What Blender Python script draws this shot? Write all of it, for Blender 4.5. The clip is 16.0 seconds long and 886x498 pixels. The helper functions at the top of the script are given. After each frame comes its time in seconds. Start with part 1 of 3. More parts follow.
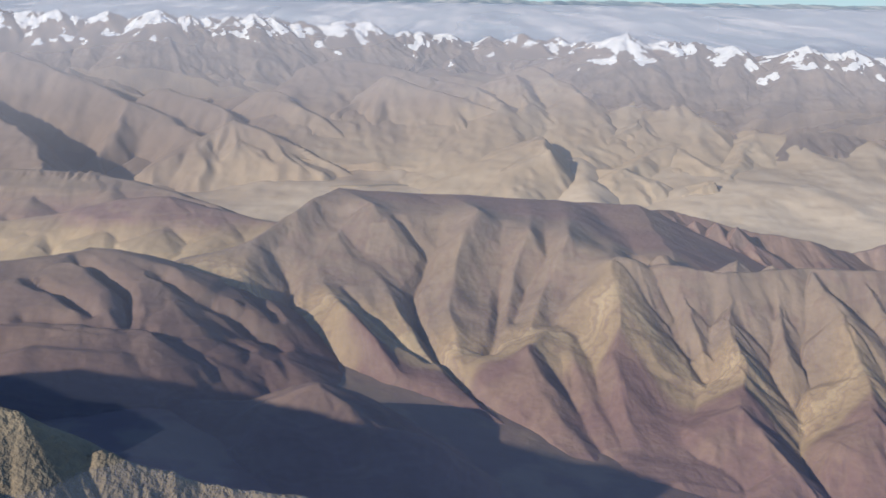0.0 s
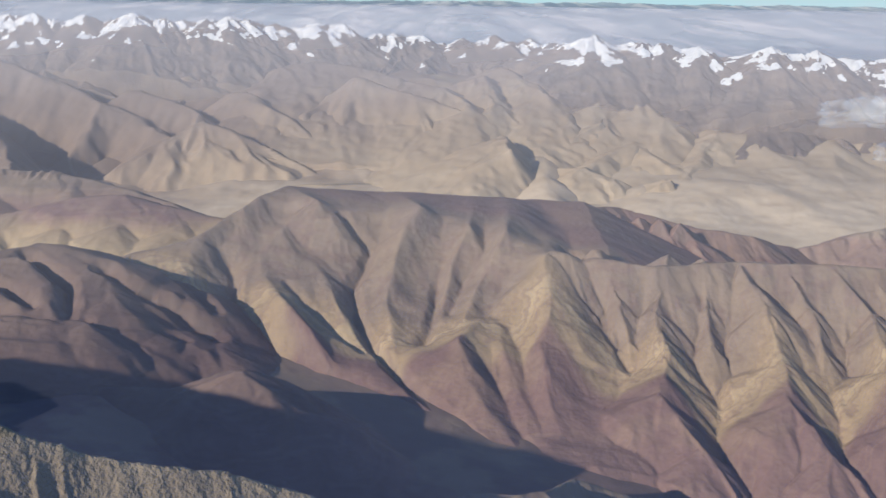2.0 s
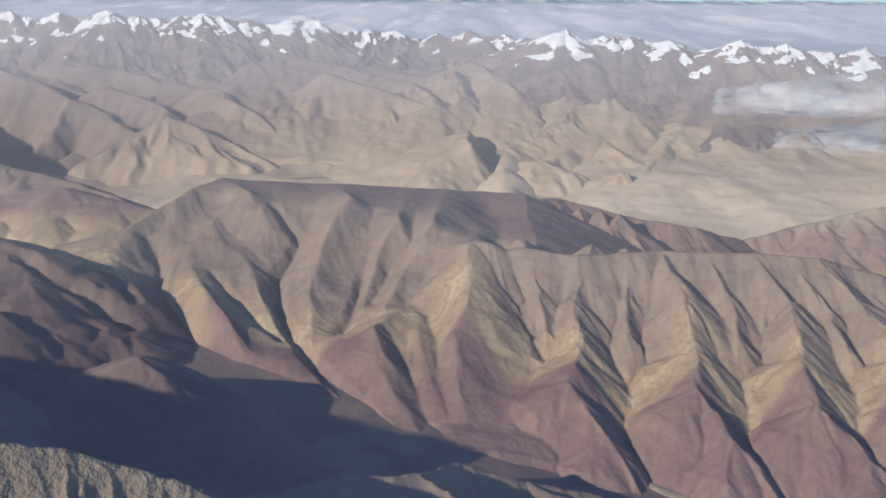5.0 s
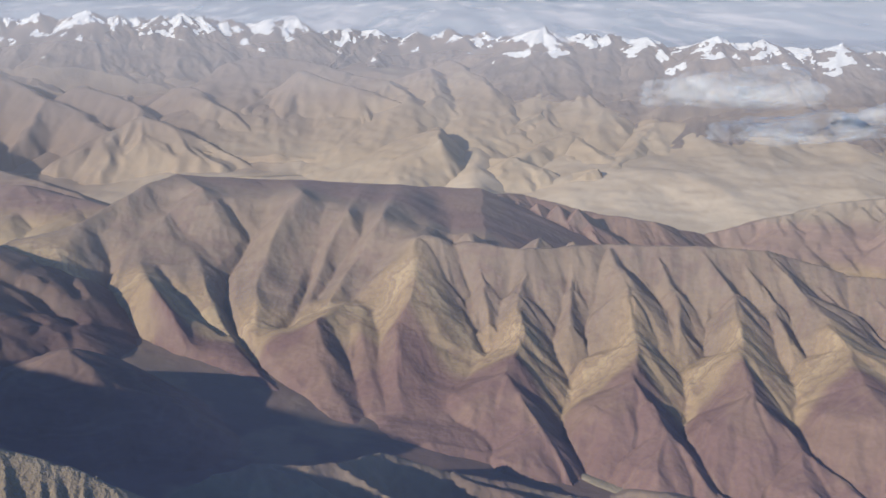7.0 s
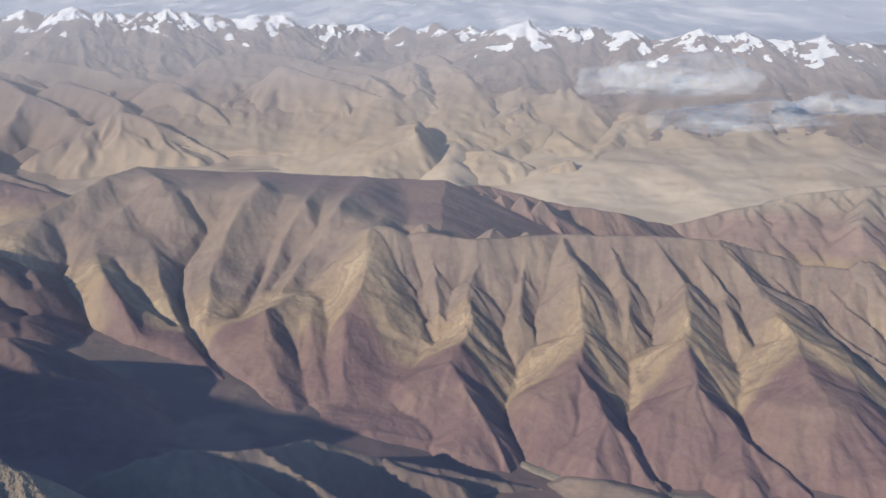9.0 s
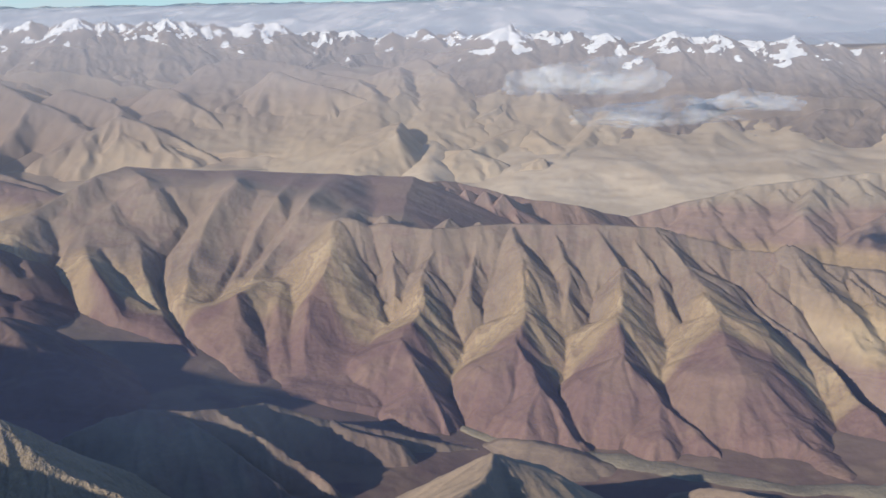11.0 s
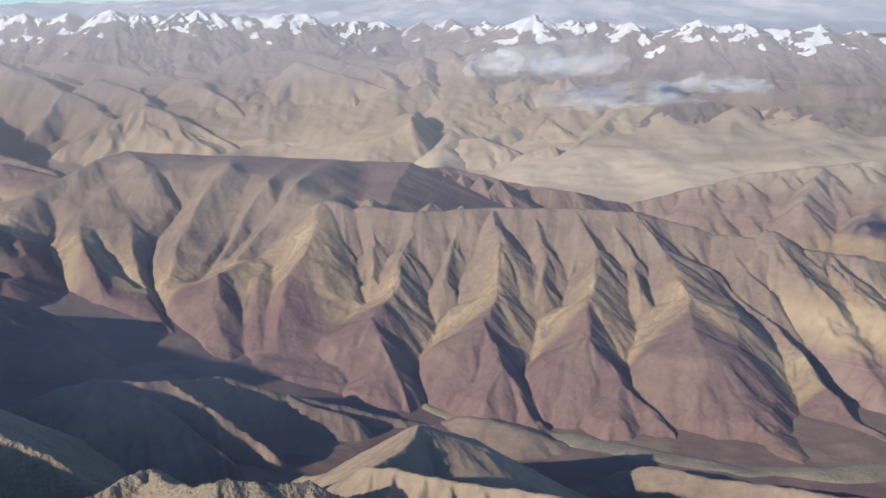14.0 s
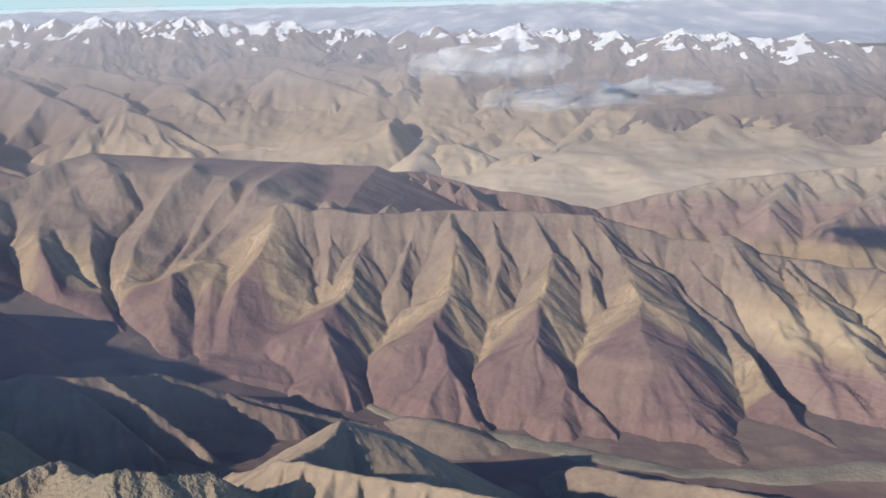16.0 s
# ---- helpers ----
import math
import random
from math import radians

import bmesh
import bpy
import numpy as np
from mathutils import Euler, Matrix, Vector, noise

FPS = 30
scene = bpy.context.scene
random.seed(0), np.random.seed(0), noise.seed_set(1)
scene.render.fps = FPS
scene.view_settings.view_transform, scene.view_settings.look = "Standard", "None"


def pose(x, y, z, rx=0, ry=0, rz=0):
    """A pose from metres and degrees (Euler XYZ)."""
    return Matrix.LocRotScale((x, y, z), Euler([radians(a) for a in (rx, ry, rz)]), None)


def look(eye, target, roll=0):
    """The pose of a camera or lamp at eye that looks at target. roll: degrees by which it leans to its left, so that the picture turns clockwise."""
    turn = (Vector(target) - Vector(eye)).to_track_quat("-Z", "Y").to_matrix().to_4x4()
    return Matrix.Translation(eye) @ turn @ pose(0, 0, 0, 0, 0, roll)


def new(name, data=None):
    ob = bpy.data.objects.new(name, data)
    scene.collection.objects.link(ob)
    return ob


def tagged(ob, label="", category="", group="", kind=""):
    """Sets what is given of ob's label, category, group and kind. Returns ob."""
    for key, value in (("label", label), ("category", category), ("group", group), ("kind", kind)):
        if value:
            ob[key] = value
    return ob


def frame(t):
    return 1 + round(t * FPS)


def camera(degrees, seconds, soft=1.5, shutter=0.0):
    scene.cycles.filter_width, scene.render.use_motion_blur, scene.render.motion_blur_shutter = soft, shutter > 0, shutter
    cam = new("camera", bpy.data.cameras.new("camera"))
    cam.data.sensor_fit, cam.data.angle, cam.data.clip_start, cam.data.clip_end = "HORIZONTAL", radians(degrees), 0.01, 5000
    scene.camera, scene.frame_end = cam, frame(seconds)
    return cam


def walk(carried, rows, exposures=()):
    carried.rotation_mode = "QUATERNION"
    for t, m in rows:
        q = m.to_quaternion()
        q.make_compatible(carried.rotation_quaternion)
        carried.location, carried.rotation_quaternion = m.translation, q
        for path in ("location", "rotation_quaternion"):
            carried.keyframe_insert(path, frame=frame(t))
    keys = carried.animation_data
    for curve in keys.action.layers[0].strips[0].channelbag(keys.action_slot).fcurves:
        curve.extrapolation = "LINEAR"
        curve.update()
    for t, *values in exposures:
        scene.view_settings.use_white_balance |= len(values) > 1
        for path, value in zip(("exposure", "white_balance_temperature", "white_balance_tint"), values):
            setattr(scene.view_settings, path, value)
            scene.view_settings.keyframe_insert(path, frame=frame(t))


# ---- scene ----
cam = camera(43.20, 16.0, soft=1.6)
PATH = [
    (0.0, 17.79, -11.45, 224.21, 76.626, -0.951, -0.292),
    (0.5, 25.83, -20.77, 225.22, 76.690, -0.829, -0.346),
    (1.0, 35.03, -27.91, 225.78, 76.358, -0.752, -0.363),
    (1.5, 43.10, -30.07, 226.03, 76.075, -0.801, -0.397),
    (2.0, 51.38, -31.24, 225.43, 76.726, -0.780, -0.265),
    (2.5, 59.94, -32.51, 224.89, 76.899, -0.473, -0.120),
    (3.0, 68.48, -34.14, 224.57, 76.557, -0.400, 0.042),
    (3.5, 76.85, -35.47, 224.28, 76.392, -0.500, 0.234),
    (4.0, 85.40, -36.26, 223.74, 76.486, -0.496, 0.358),
    (6.5, 127.19, -40.16, 220.61, 76.700, -0.164, 0.800),
    (7.0, 135.71, -40.98, 219.94, 76.682, -0.052, 0.901),
    (7.5, 143.68, -41.20, 219.21, 76.650, -0.002, 1.045),
    (8.0, 151.97, -41.43, 218.08, 76.634, 0.082, 1.206),
    (8.5, 160.16, -41.83, 217.23, 76.607, 0.271, 1.354),
    (9.0, 168.13, -43.19, 216.88, 76.527, 0.269, 1.480),
    (11.5, 213.95, -105.59, 221.41, 76.737, 1.332, 2.538),
    (12.0, 222.55, -106.77, 220.89, 76.729, 1.392, 3.210),
    (12.5, 231.31, -106.20, 219.80, 76.709, 1.130, 4.609),
    (13.0, 239.76, -105.47, 218.15, 76.409, 1.165, 5.413),
    (13.5, 247.80, -104.62, 216.57, 76.343, 1.297, 5.543),
    (14.0, 256.19, -104.27, 215.13, 76.506, 1.420, 5.623),
    (14.5, 264.15, -103.93, 213.52, 76.673, 1.145, 5.853),
    (15.0, 272.15, -103.21, 211.89, 76.849, 1.032, 6.004),
    (15.5, 280.05, -102.67, 210.15, 76.999, 1.151, 6.099),
    (16.0, 287.75, -101.95, 208.57, 77.133, 1.174, 6.190),
]
walk(cam, [(t, pose(*p)) for t, *p in PATH], [(0.0, 0.55, 5900, 7), (12.0, 0.55, 5900, 7), (14.5, 0.63, 5900, 7),])

# ---- sky, sun, exposure ----
SUN_ELEVATION, SUN_HEADING = 21.2, 45.0   # degrees: height of the sun; way of its light, counted from +x towards +y
world = bpy.data.worlds.new("world")
scene.world = world
world.use_nodes = True
wn = world.node_tree.nodes
sky = wn.new("ShaderNodeTexSky")
sky.sky_type, sky.sun_disc = "NISHITA", False
sky.sun_elevation = radians(SUN_ELEVATION)
sky.sun_rotation = radians(270 - SUN_HEADING)
sky.altitude, sky.air_density, sky.dust_density, sky.ozone_density = 4500, 1.2, 0.6, 3.0
world.node_tree.links.new(sky.outputs["Color"], wn["Background"].inputs["Color"])
wn["Background"].inputs["Strength"].default_value = 0.15
sun_dir = Vector((math.cos(radians(SUN_HEADING)) * math.cos(radians(SUN_ELEVATION)),
                  math.sin(radians(SUN_HEADING)) * math.cos(radians(SUN_ELEVATION)), -math.sin(radians(SUN_ELEVATION))))
sun = new("sun", bpy.data.lights.new("sun", "SUN"))
sun.data.energy, sun.data.angle, sun.data.color = 4.45, radians(0.53), (1.0, 0.86, 0.68)
sun.matrix_world = look((0, 0, 900), Vector((0, 0, 900)) + sun_dir)


UNIT = 0.6   # metres to one unit of the plan below


# ---- noise and relief in numpy ----
def hash01(ix, iy, seed):
    h = (ix.astype(np.int64) * 374761393 + iy.astype(np.int64) * 668265263 + seed * 974634777) & 0xFFFFFFFF
    h = ((h ^ (h >> 13)) * 1274126177) & 0xFFFFFFFF
    h = ((h ^ (h >> 16)) * 2246822519) & 0xFFFFFFFF
    return ((h ^ (h >> 15)) & 0xFFFFFF) / float(0x1000000)


def grain(x, y, seed):
    """Gradient noise, about -0.7 to 0.7, cells 1 wide."""
    ix, iy = np.floor(x), np.floor(y)
    fx, fy = x - ix, y - iy
    ux, uy = fx * fx * fx * (fx * (fx * 6 - 15) + 10), fy * fy * fy * (fy * (fy * 6 - 15) + 10)
    out = 0
    for dx in (0, 1):
        for dy in (0, 1):
            a = hash01(ix + dx, iy + dy, seed) * 2 * np.pi
            g = np.cos(a) * (fx - dx) + np.sin(a) * (fy - dy)
            out = out + g * (ux if dx else 1 - ux) * (uy if dy else 1 - uy)
    return out


def fbm(x, y, size, octaves, seed, gain=0.5):
    out, amp, f = 0, 1.0, 1.0 / size
    for o in range(octaves):
        out = out + amp * grain(x * f + 17.3 * o, y * f - 9.1 * o, seed + o)
        amp, f = amp * gain, f * 2.03
    return out


def ridged(x, y, size, octaves, seed):
    out, amp, f = 0, 1.0, 1.0 / size
    for o in range(octaves):
        n = 1 - np.abs(grain(x * f + 5.7 * o, y * f + 3.3 * o, seed + o)) * 2.2
        out = out + amp * n
        amp, f = amp * 0.5, f * 2.1
    return out


def gullies(x, y, gx, gy, size, seed):
    """Stripes that run down the slope (gx, gy), in cells of the given size: the height of rills, -1 to 1, and its slope."""
    px, py = x / size, y / size
    ix, iy = np.floor(px), np.floor(py)
    length = np.sqrt(gx * gx + gy * gy) + 1e-6
    sx, sy = -gy / length, gx / length
    h, dhx, dhy, wsum = 0, 0, 0, 1e-6
    for dx in (-1, 0, 1):
        for dy in (-1, 0, 1):
            cx, cy = ix + dx, iy + dy
            jx, jy = hash01(cx, cy, seed), hash01(cx, cy, seed + 7)
            vx, vy = px - cx - jx, py - cy - jy
            w = np.exp(-(vx * vx + vy * vy) * 2.2)
            phase = 2 * np.pi * (vx * sx + vy * sy) * 1.3
            h = h + w * np.cos(phase)
            d = -w * np.sin(phase) * 2 * np.pi * 1.3
            dhx, dhy, wsum = dhx + d * sx, dhy + d * sy, wsum + w
    return h / wsum, dhx / wsum / size, dhy / wsum / size


def spur_height(x, y, spur):
    """Height of the flanks that fall off from one crest line."""
    pts, left, right, round_, wide = spur
    best = np.full(x.shape, -1e9)
    for (ax, ay, az), (bx, by, bz) in zip(pts[:-1], pts[1:]):
        ux, uy = bx - ax, by - ay
        n2 = ux * ux + uy * uy
        t = np.clip(((x - ax) * ux + (y - ay) * uy) / n2, 0, 1)
        ox, oy = x - ax - t * ux, y - ay - t * uy
        d = np.sqrt(ox * ox + oy * oy)
        side = (ux * oy - uy * ox) / (math.sqrt(n2) * (d + 1e-3))
        k = np.where(side > 0, left, right) if left == right else right + (left - right) * (0.5 + 0.5 * np.clip(side * 1.5, -1, 1))
        drop = k * (np.sqrt(d * d + round_ * round_) - round_)
        drop = drop * (1 - 0.22 * d / (d + 90.0)) + wide * np.maximum(0.8 - k, 0) * np.maximum(d - 42.0, 0)
        best = np.maximum(best, az + t * (bz - az) - drop)
    return best


def along(x, y, pts):
    """Distance from a line in the plan, and the line's height where it is nearest."""
    far, level = np.full(x.shape, 1e9), np.zeros(x.shape)
    for (ax, ay, az), (bx, by, bz) in zip(pts[:-1], pts[1:]):
        ux, uy = bx - ax, by - ay
        t = np.clip(((x - ax) * ux + (y - ay) * uy) / (ux * ux + uy * uy), 0, 1)
        d = np.hypot(x - ax - t * ux, y - ay - t * uy)
        level, far = np.where(d < far, az + t * (bz - az), level), np.minimum(d, far)
    return far, level


def rib_height(x, y, spur):
    """Height of the flanks beside one crest line that itself falls steeply: each place hangs from the nearest piece of the line."""
    pts, left, right, round_, wide = spur
    far, h = np.full(x.shape, 1e9), np.full(x.shape, -1e9)
    for (ax, ay, az), (bx, by, bz) in zip(pts[:-1], pts[1:]):
        ux, uy = bx - ax, by - ay
        n2 = ux * ux + uy * uy
        t = np.clip(((x - ax) * ux + (y - ay) * uy) / n2, 0, 1)
        ox, oy = x - ax - t * ux, y - ay - t * uy
        d = np.hypot(ox, oy)
        side = (ux * oy - uy * ox) / (math.sqrt(n2) * (d + 1e-3))
        k = right + (left - right) * (0.5 + 0.5 * np.clip(side * 1.5, -1, 1))
        k = k + np.where(t >= 1, 0.45, 0.0) * np.clip(1 - np.abs(side), 0, 1)
        drop = k * (np.sqrt(d * d + round_ * round_) - round_)
        h, far = np.where(d < far, az + t * (bz - az) - drop, h), np.minimum(d, far)
    return h


def soften(h, times):
    for n in range(times):
        h[1:-1] = 0.25 * h[:-2] + 0.5 * h[1:-1] + 0.25 * h[2:]
        h[:, 1:-1] = 0.25 * h[:, :-2] + 0.5 * h[:, 1:-1] + 0.25 * h[:, 2:]
    return h


def laid_slope(x, y, lines, spread=75.0):
    """A mountainside that hangs between its crest lines and its ravines, and falls off behind the first line and before the last."""
    total, weight = 0, 1e-12
    for pts in lines:
        d, level = along(x, y, pts)
        w = np.exp(-(d / spread) ** 2) / (d + 1.2) ** 1.5 + 1e-9
        total, weight = total + w * level, weight + w
    h = soften(total / weight, 2)
    top, foot = np.array(lines[0]), np.array(lines[-1])
    behind = np.maximum(y - np.interp(x, top[:, 0], top[:, 1]), 0)
    before = np.maximum(np.interp(x, foot[:, 0], foot[:, 1]) - y, 0)
    beside = np.maximum(top[0, 0] - x, 0) * 0.5 + np.maximum(x - foot[-1, 0], 0) * (1.2 - 0.8 * ease(y, 925, 965))
    return h - 0.55 * behind - 0.6 * before - beside


def ease(v, lo, hi):
    v = np.clip((v - lo) / (hi - lo), 0, 1)
    return v * v * (3 - 2 * v)


def base_height(x, y):
    """The valley floors and plains under the mountains."""
    near = np.clip(70 - 0.175 * x, 5, 97) + 4 * fbm(x, y, 110, 4, 12)
    ys = np.array([900, 1250, 1300, 1400, 1500, 1600, 1700, 1800, 1900, 2000, 2200, 2600, 4000, 9000])
    left = np.interp(y, ys, [70, 74, 72, 72, 76, 82, 106, 134, 168, 206, 236, 226, 225, 225])
    right = np.interp(y, ys, [50, 62, 68, 78, 88, 98, 112, 128, 156, 196, 212, 220, 225, 225])
    r = ease(x, -50, 300)
    far = left * (1 - r) + right * r + ease(y, 1250, 1600) * 12 * fbm(x, y, 380, 4, 11)
    billow = 1 - np.sqrt((2.2 * grain(x / 210 + 0.3 * fbm(x, y, 300, 2, 15), y / 620, 13)) ** 2 + 0.02)
    far = far + ease(y, 1260, 1600) * (1 - ease(y, 2150, 2500)) * (20 + 10 * r) * (billow - 0.5)
    w = ease(y, 900, 1280)
    return near * (1 - w) + far * w


def relief(x, y, h, step_x, step_y, rough, seed, rills=(80, 36, 15)):
    """Adds rills down the slopes and broken ground to heights on a grid."""
    gy, gx = np.gradient(h, step_y, step_x)
    slope = np.sqrt(gx * gx + gy * gy)
    steep = np.clip(slope * 1.6 - 0.12, 0, 1)
    add, amp = 0, 1.0
    for n, size in enumerate(rills):
        g, dx, dy = gullies(x, y, gx, gy, size, seed + 31 * n)
        a = rough * size * 0.042 * steep * amp
        add = add + a * g
        gx, gy = gx + a * dx * 0.7, gy + a * dy * 0.7
        amp *= 0.8
    add = add + rough * (1.6 * fbm(x, y, 40, 3, seed + 3) + 0.5 * steep * fbm(x, y, 9, 3, seed + 5))
    return h + add


# ---- materials ----
def nodes_for(name):
    m = bpy.data.materials.new(name)
    m.use_nodes = True
    t = m.node_tree
    return m, t, t.nodes["Principled BSDF"]


def node(t, kind, **inputs):
    n = t.nodes.new("ShaderNode" + kind)
    for k, v in inputs.items():
        key = k.replace("_", " ")
        if hasattr(v, "links"):
            t.links.new(v, n.inputs[key])
        else:
            n.inputs[key].default_value = v
    return n


def calc(t, op, a, b=None, c=None):
    n = t.nodes.new("ShaderNodeMath")
    n.operation = op
    for i, v in enumerate((a, b, c)):
        if v is None:
            continue
        if hasattr(v, "links"):
            t.links.new(v, n.inputs[i])
        else:
            n.inputs[i].default_value = v
    return n.outputs[0]


def blend(t, fac, a, b):
    n = t.nodes.new("ShaderNodeMix")
    n.data_type = "RGBA"
    for i, v in ((0, fac), (6, a), (7, b)):
        if hasattr(v, "links"):
            t.links.new(v, n.inputs[i])
        else:
            n.inputs[i].default_value = v if i == 0 else (*v, 1)
    return n.outputs[2]


def speckle(t, place, scale, detail=4.0, rough=0.55):
    n = node(t, "TexNoise", Scale=scale, Detail=detail, Roughness=rough)
    t.links.new(place, n.inputs["Vector"])
    return n.outputs["Fac"]


def span(t, v, lo, hi):
    n = t.nodes.new("ShaderNodeMapRange")
    n.interpolation_type = "SMOOTHSTEP"
    t.links.new(v, n.inputs["Value"])
    n.inputs["From Min"].default_value, n.inputs["From Max"].default_value = lo, hi
    return n.outputs[0]


def ramp(t, v, stops):
    n = t.nodes.new("ShaderNodeValToRGB")
    t.links.new(v, n.inputs["Fac"])
    e = n.color_ramp.elements
    while len(e) < len(stops):
        e.new(0.5)
    for el, (p, c) in zip(e, stops):
        el.position, el.color = p, (*c, 1)
    return n.outputs["Color"]


def plan_place(t, geo):
    n = t.nodes.new("ShaderNodeVectorMath")
    n.operation = "SCALE"
    t.links.new(geo.outputs["Position"], n.inputs[0])
    n.inputs["Scale"].default_value = 1.0 / UNIT
    return n.outputs[0]


PURPLE, MAUVE = (0.142, 0.089, 0.083), (0.174, 0.111, 0.099)
CREAM, OCHRE = (0.345, 0.260, 0.160), (0.262, 0.191, 0.120)
OLIVE, BROWN = (0.200, 0.151, 0.117), (0.178, 0.134, 0.108)
SAND, TAN, PALE = (0.360, 0.280, 0.186), (0.290, 0.215, 0.140), (0.440, 0.365, 0.265)
GREY = (0.200, 0.156, 0.126)


def earth(name, stops, lo, hi, dip=0.0, dip_y=0.0, warp=14.0, second=None, second_amount=0.5, rock=GREY, rock_amount=0.5, grain_size=0.12, bump=0.35, thin_beds=0.18, fold=0.0, west=None, mottle=1.0):
    """Bare mountain earth in beds: colour by the height above a dipping plane, broken by noise, with rock on steep faces."""
    m, t, p = nodes_for(name)
    geo = t.nodes.new("ShaderNodeNewGeometry")
    place = plan_place(t, geo)
    sep = t.nodes.new("ShaderNodeSeparateXYZ")
    t.links.new(place, sep.inputs[0])
    nrm = t.nodes.new("ShaderNodeSeparateXYZ")
    t.links.new(geo.outputs["Normal"], nrm.inputs[0])
    big = speckle(t, place, 0.009, 3.0)
    mid = speckle(t, place, 0.04, 5.0, 0.6)
    fine = speckle(t, place, grain_size * 1.6, 3.0, 0.5)
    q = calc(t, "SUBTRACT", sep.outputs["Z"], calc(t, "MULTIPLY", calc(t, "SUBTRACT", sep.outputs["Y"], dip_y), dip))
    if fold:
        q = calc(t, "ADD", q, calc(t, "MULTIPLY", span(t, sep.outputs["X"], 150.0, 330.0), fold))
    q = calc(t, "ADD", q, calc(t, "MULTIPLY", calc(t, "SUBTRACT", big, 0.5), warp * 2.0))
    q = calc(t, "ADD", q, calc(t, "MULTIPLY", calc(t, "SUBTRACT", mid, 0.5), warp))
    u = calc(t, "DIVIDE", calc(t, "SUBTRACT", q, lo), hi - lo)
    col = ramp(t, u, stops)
    # thin beds
    beds = t.nodes.new("ShaderNodeTexNoise")
    beds.noise_dimensions = "1D"
    t.links.new(calc(t, "ADD", calc(t, "MULTIPLY", q, 0.10), calc(t, "MULTIPLY", fine, 0.15)), beds.inputs["W"])
    beds.inputs["Detail"].default_value = 3.0
    col = blend(t, calc(t, "MULTIPLY", span(t, beds.outputs["Fac"], 0.40, 0.72), thin_beds), col, CREAM)
    if fold:
        leaves = t.nodes.new("ShaderNodeTexNoise")
        leaves.noise_dimensions = "1D"
        t.links.new(calc(t, "ADD", calc(t, "MULTIPLY", q, 0.045), calc(t, "MULTIPLY", mid, 1.1)), leaves.inputs["W"])
        leaves.inputs["Detail"].default_value = 1.0
        col = blend(t, calc(t, "MULTIPLY", span(t, leaves.outputs["Fac"], 0.46, 0.64), 0.45), col, (0.165, 0.108, 0.094))
    if second:
        col = blend(t, calc(t, "MULTIPLY", span(t, speckle(t, place, 0.013, 4.0, 0.6), 0.47, 0.60), second_amount), col, second)
    col = blend(t, calc(t, "MULTIPLY", calc(t, "SUBTRACT", 1.0, span(t, nrm.outputs["Z"], 0.50, 0.80)), rock_amount), col, rock)
    if west:
        edge = calc(t, "ADD", calc(t, "SUBTRACT", sep.outputs["X"], calc(t, "MULTIPLY", calc(t, "SUBTRACT", sep.outputs["Y"], 1600.0), 0.9)), calc(t, "MULTIPLY", calc(t, "SUBTRACT", big, 0.5), 700.0))
        col = blend(t, calc(t, "MULTIPLY", calc(t, "SUBTRACT", 1.0, span(t, edge, -480.0, 20.0)), 0.95), col, west)
    hsv = node(t, "HueSaturation", Color=col)
    t.links.new(calc(t, "ADD", 1.0 - 0.34 * mottle, calc(t, "ADD", calc(t, "MULTIPLY", mid, 0.44 * mottle), calc(t, "MULTIPLY", fine, 0.24 * mottle))), hsv.inputs["Value"])
    t.links.new(hsv.outputs["Color"], p.inputs["Base Color"])
    p.inputs["Roughness"].default_value = 0.95
    p.inputs["Specular IOR Level"].default_value = 0.15
    bp = node(t, "Bump", Strength=bump, Distance=2.0)
    t.links.new(calc(t, "ADD", mid, calc(t, "MULTIPLY", fine, 0.6)), bp.inputs["Height"])
    t.links.new(bp.outputs["Normal"], p.inputs["Normal"])
    return m


beds_main = earth("dipping_beds", [(0.0, MAUVE), (0.10, BROWN), (0.34, OLIVE), (0.42, OLIVE), (0.48, OCHRE), (0.53, CREAM), (0.58, OCHRE), (0.635, OCHRE), (0.675, PURPLE), (1.0, MAUVE)],
                  -160, 20, 0.9, 689.0, 10.0, OCHRE, 0.22, bump=0.42, thin_beds=0.14, fold=-23.0)
earth_purple = earth("purple_earth", [(0.0, MAUVE), (0.5, (0.110, 0.072, 0.068)), (0.8, (0.125, 0.086, 0.076)), (1.0, (0.150, 0.108, 0.090))], 40, 150, 0, 0, 16, OCHRE, 0.12, thin_beds=0.06)
earth_yellow = earth("yellow_earth", [(0.0, OCHRE), (0.4, CREAM), (0.56, OCHRE), (0.66, MAUVE), (1.0, MAUVE)], 90, 165, 0, 0, 12, OLIVE, 0.3)
rock_grey = earth("crag_rock", [(0.0, OCHRE), (0.45, (0.225, 0.176, 0.125)), (0.6, (0.175, 0.140, 0.100)), (1.0, (0.170, 0.138, 0.098))], 0, 220, 0, 0, 20, (0.235, 0.19, 0.13), 0.4, (0.145, 0.115, 0.085), 0.6, 0.2, 1.0)
earth_tan = earth("tan_earth", [(0.0, (0.40, 0.312, 0.212)), (0.4, (0.33, 0.252, 0.174)), (0.75, (0.28, 0.212, 0.152)), (1.0, BROWN)], 80, 250, 0, 0, 30, PALE, 0.25, TAN, 0.4, 0.05, thin_beds=0.08, west=(0.195, 0.145, 0.116), mottle=0.5)
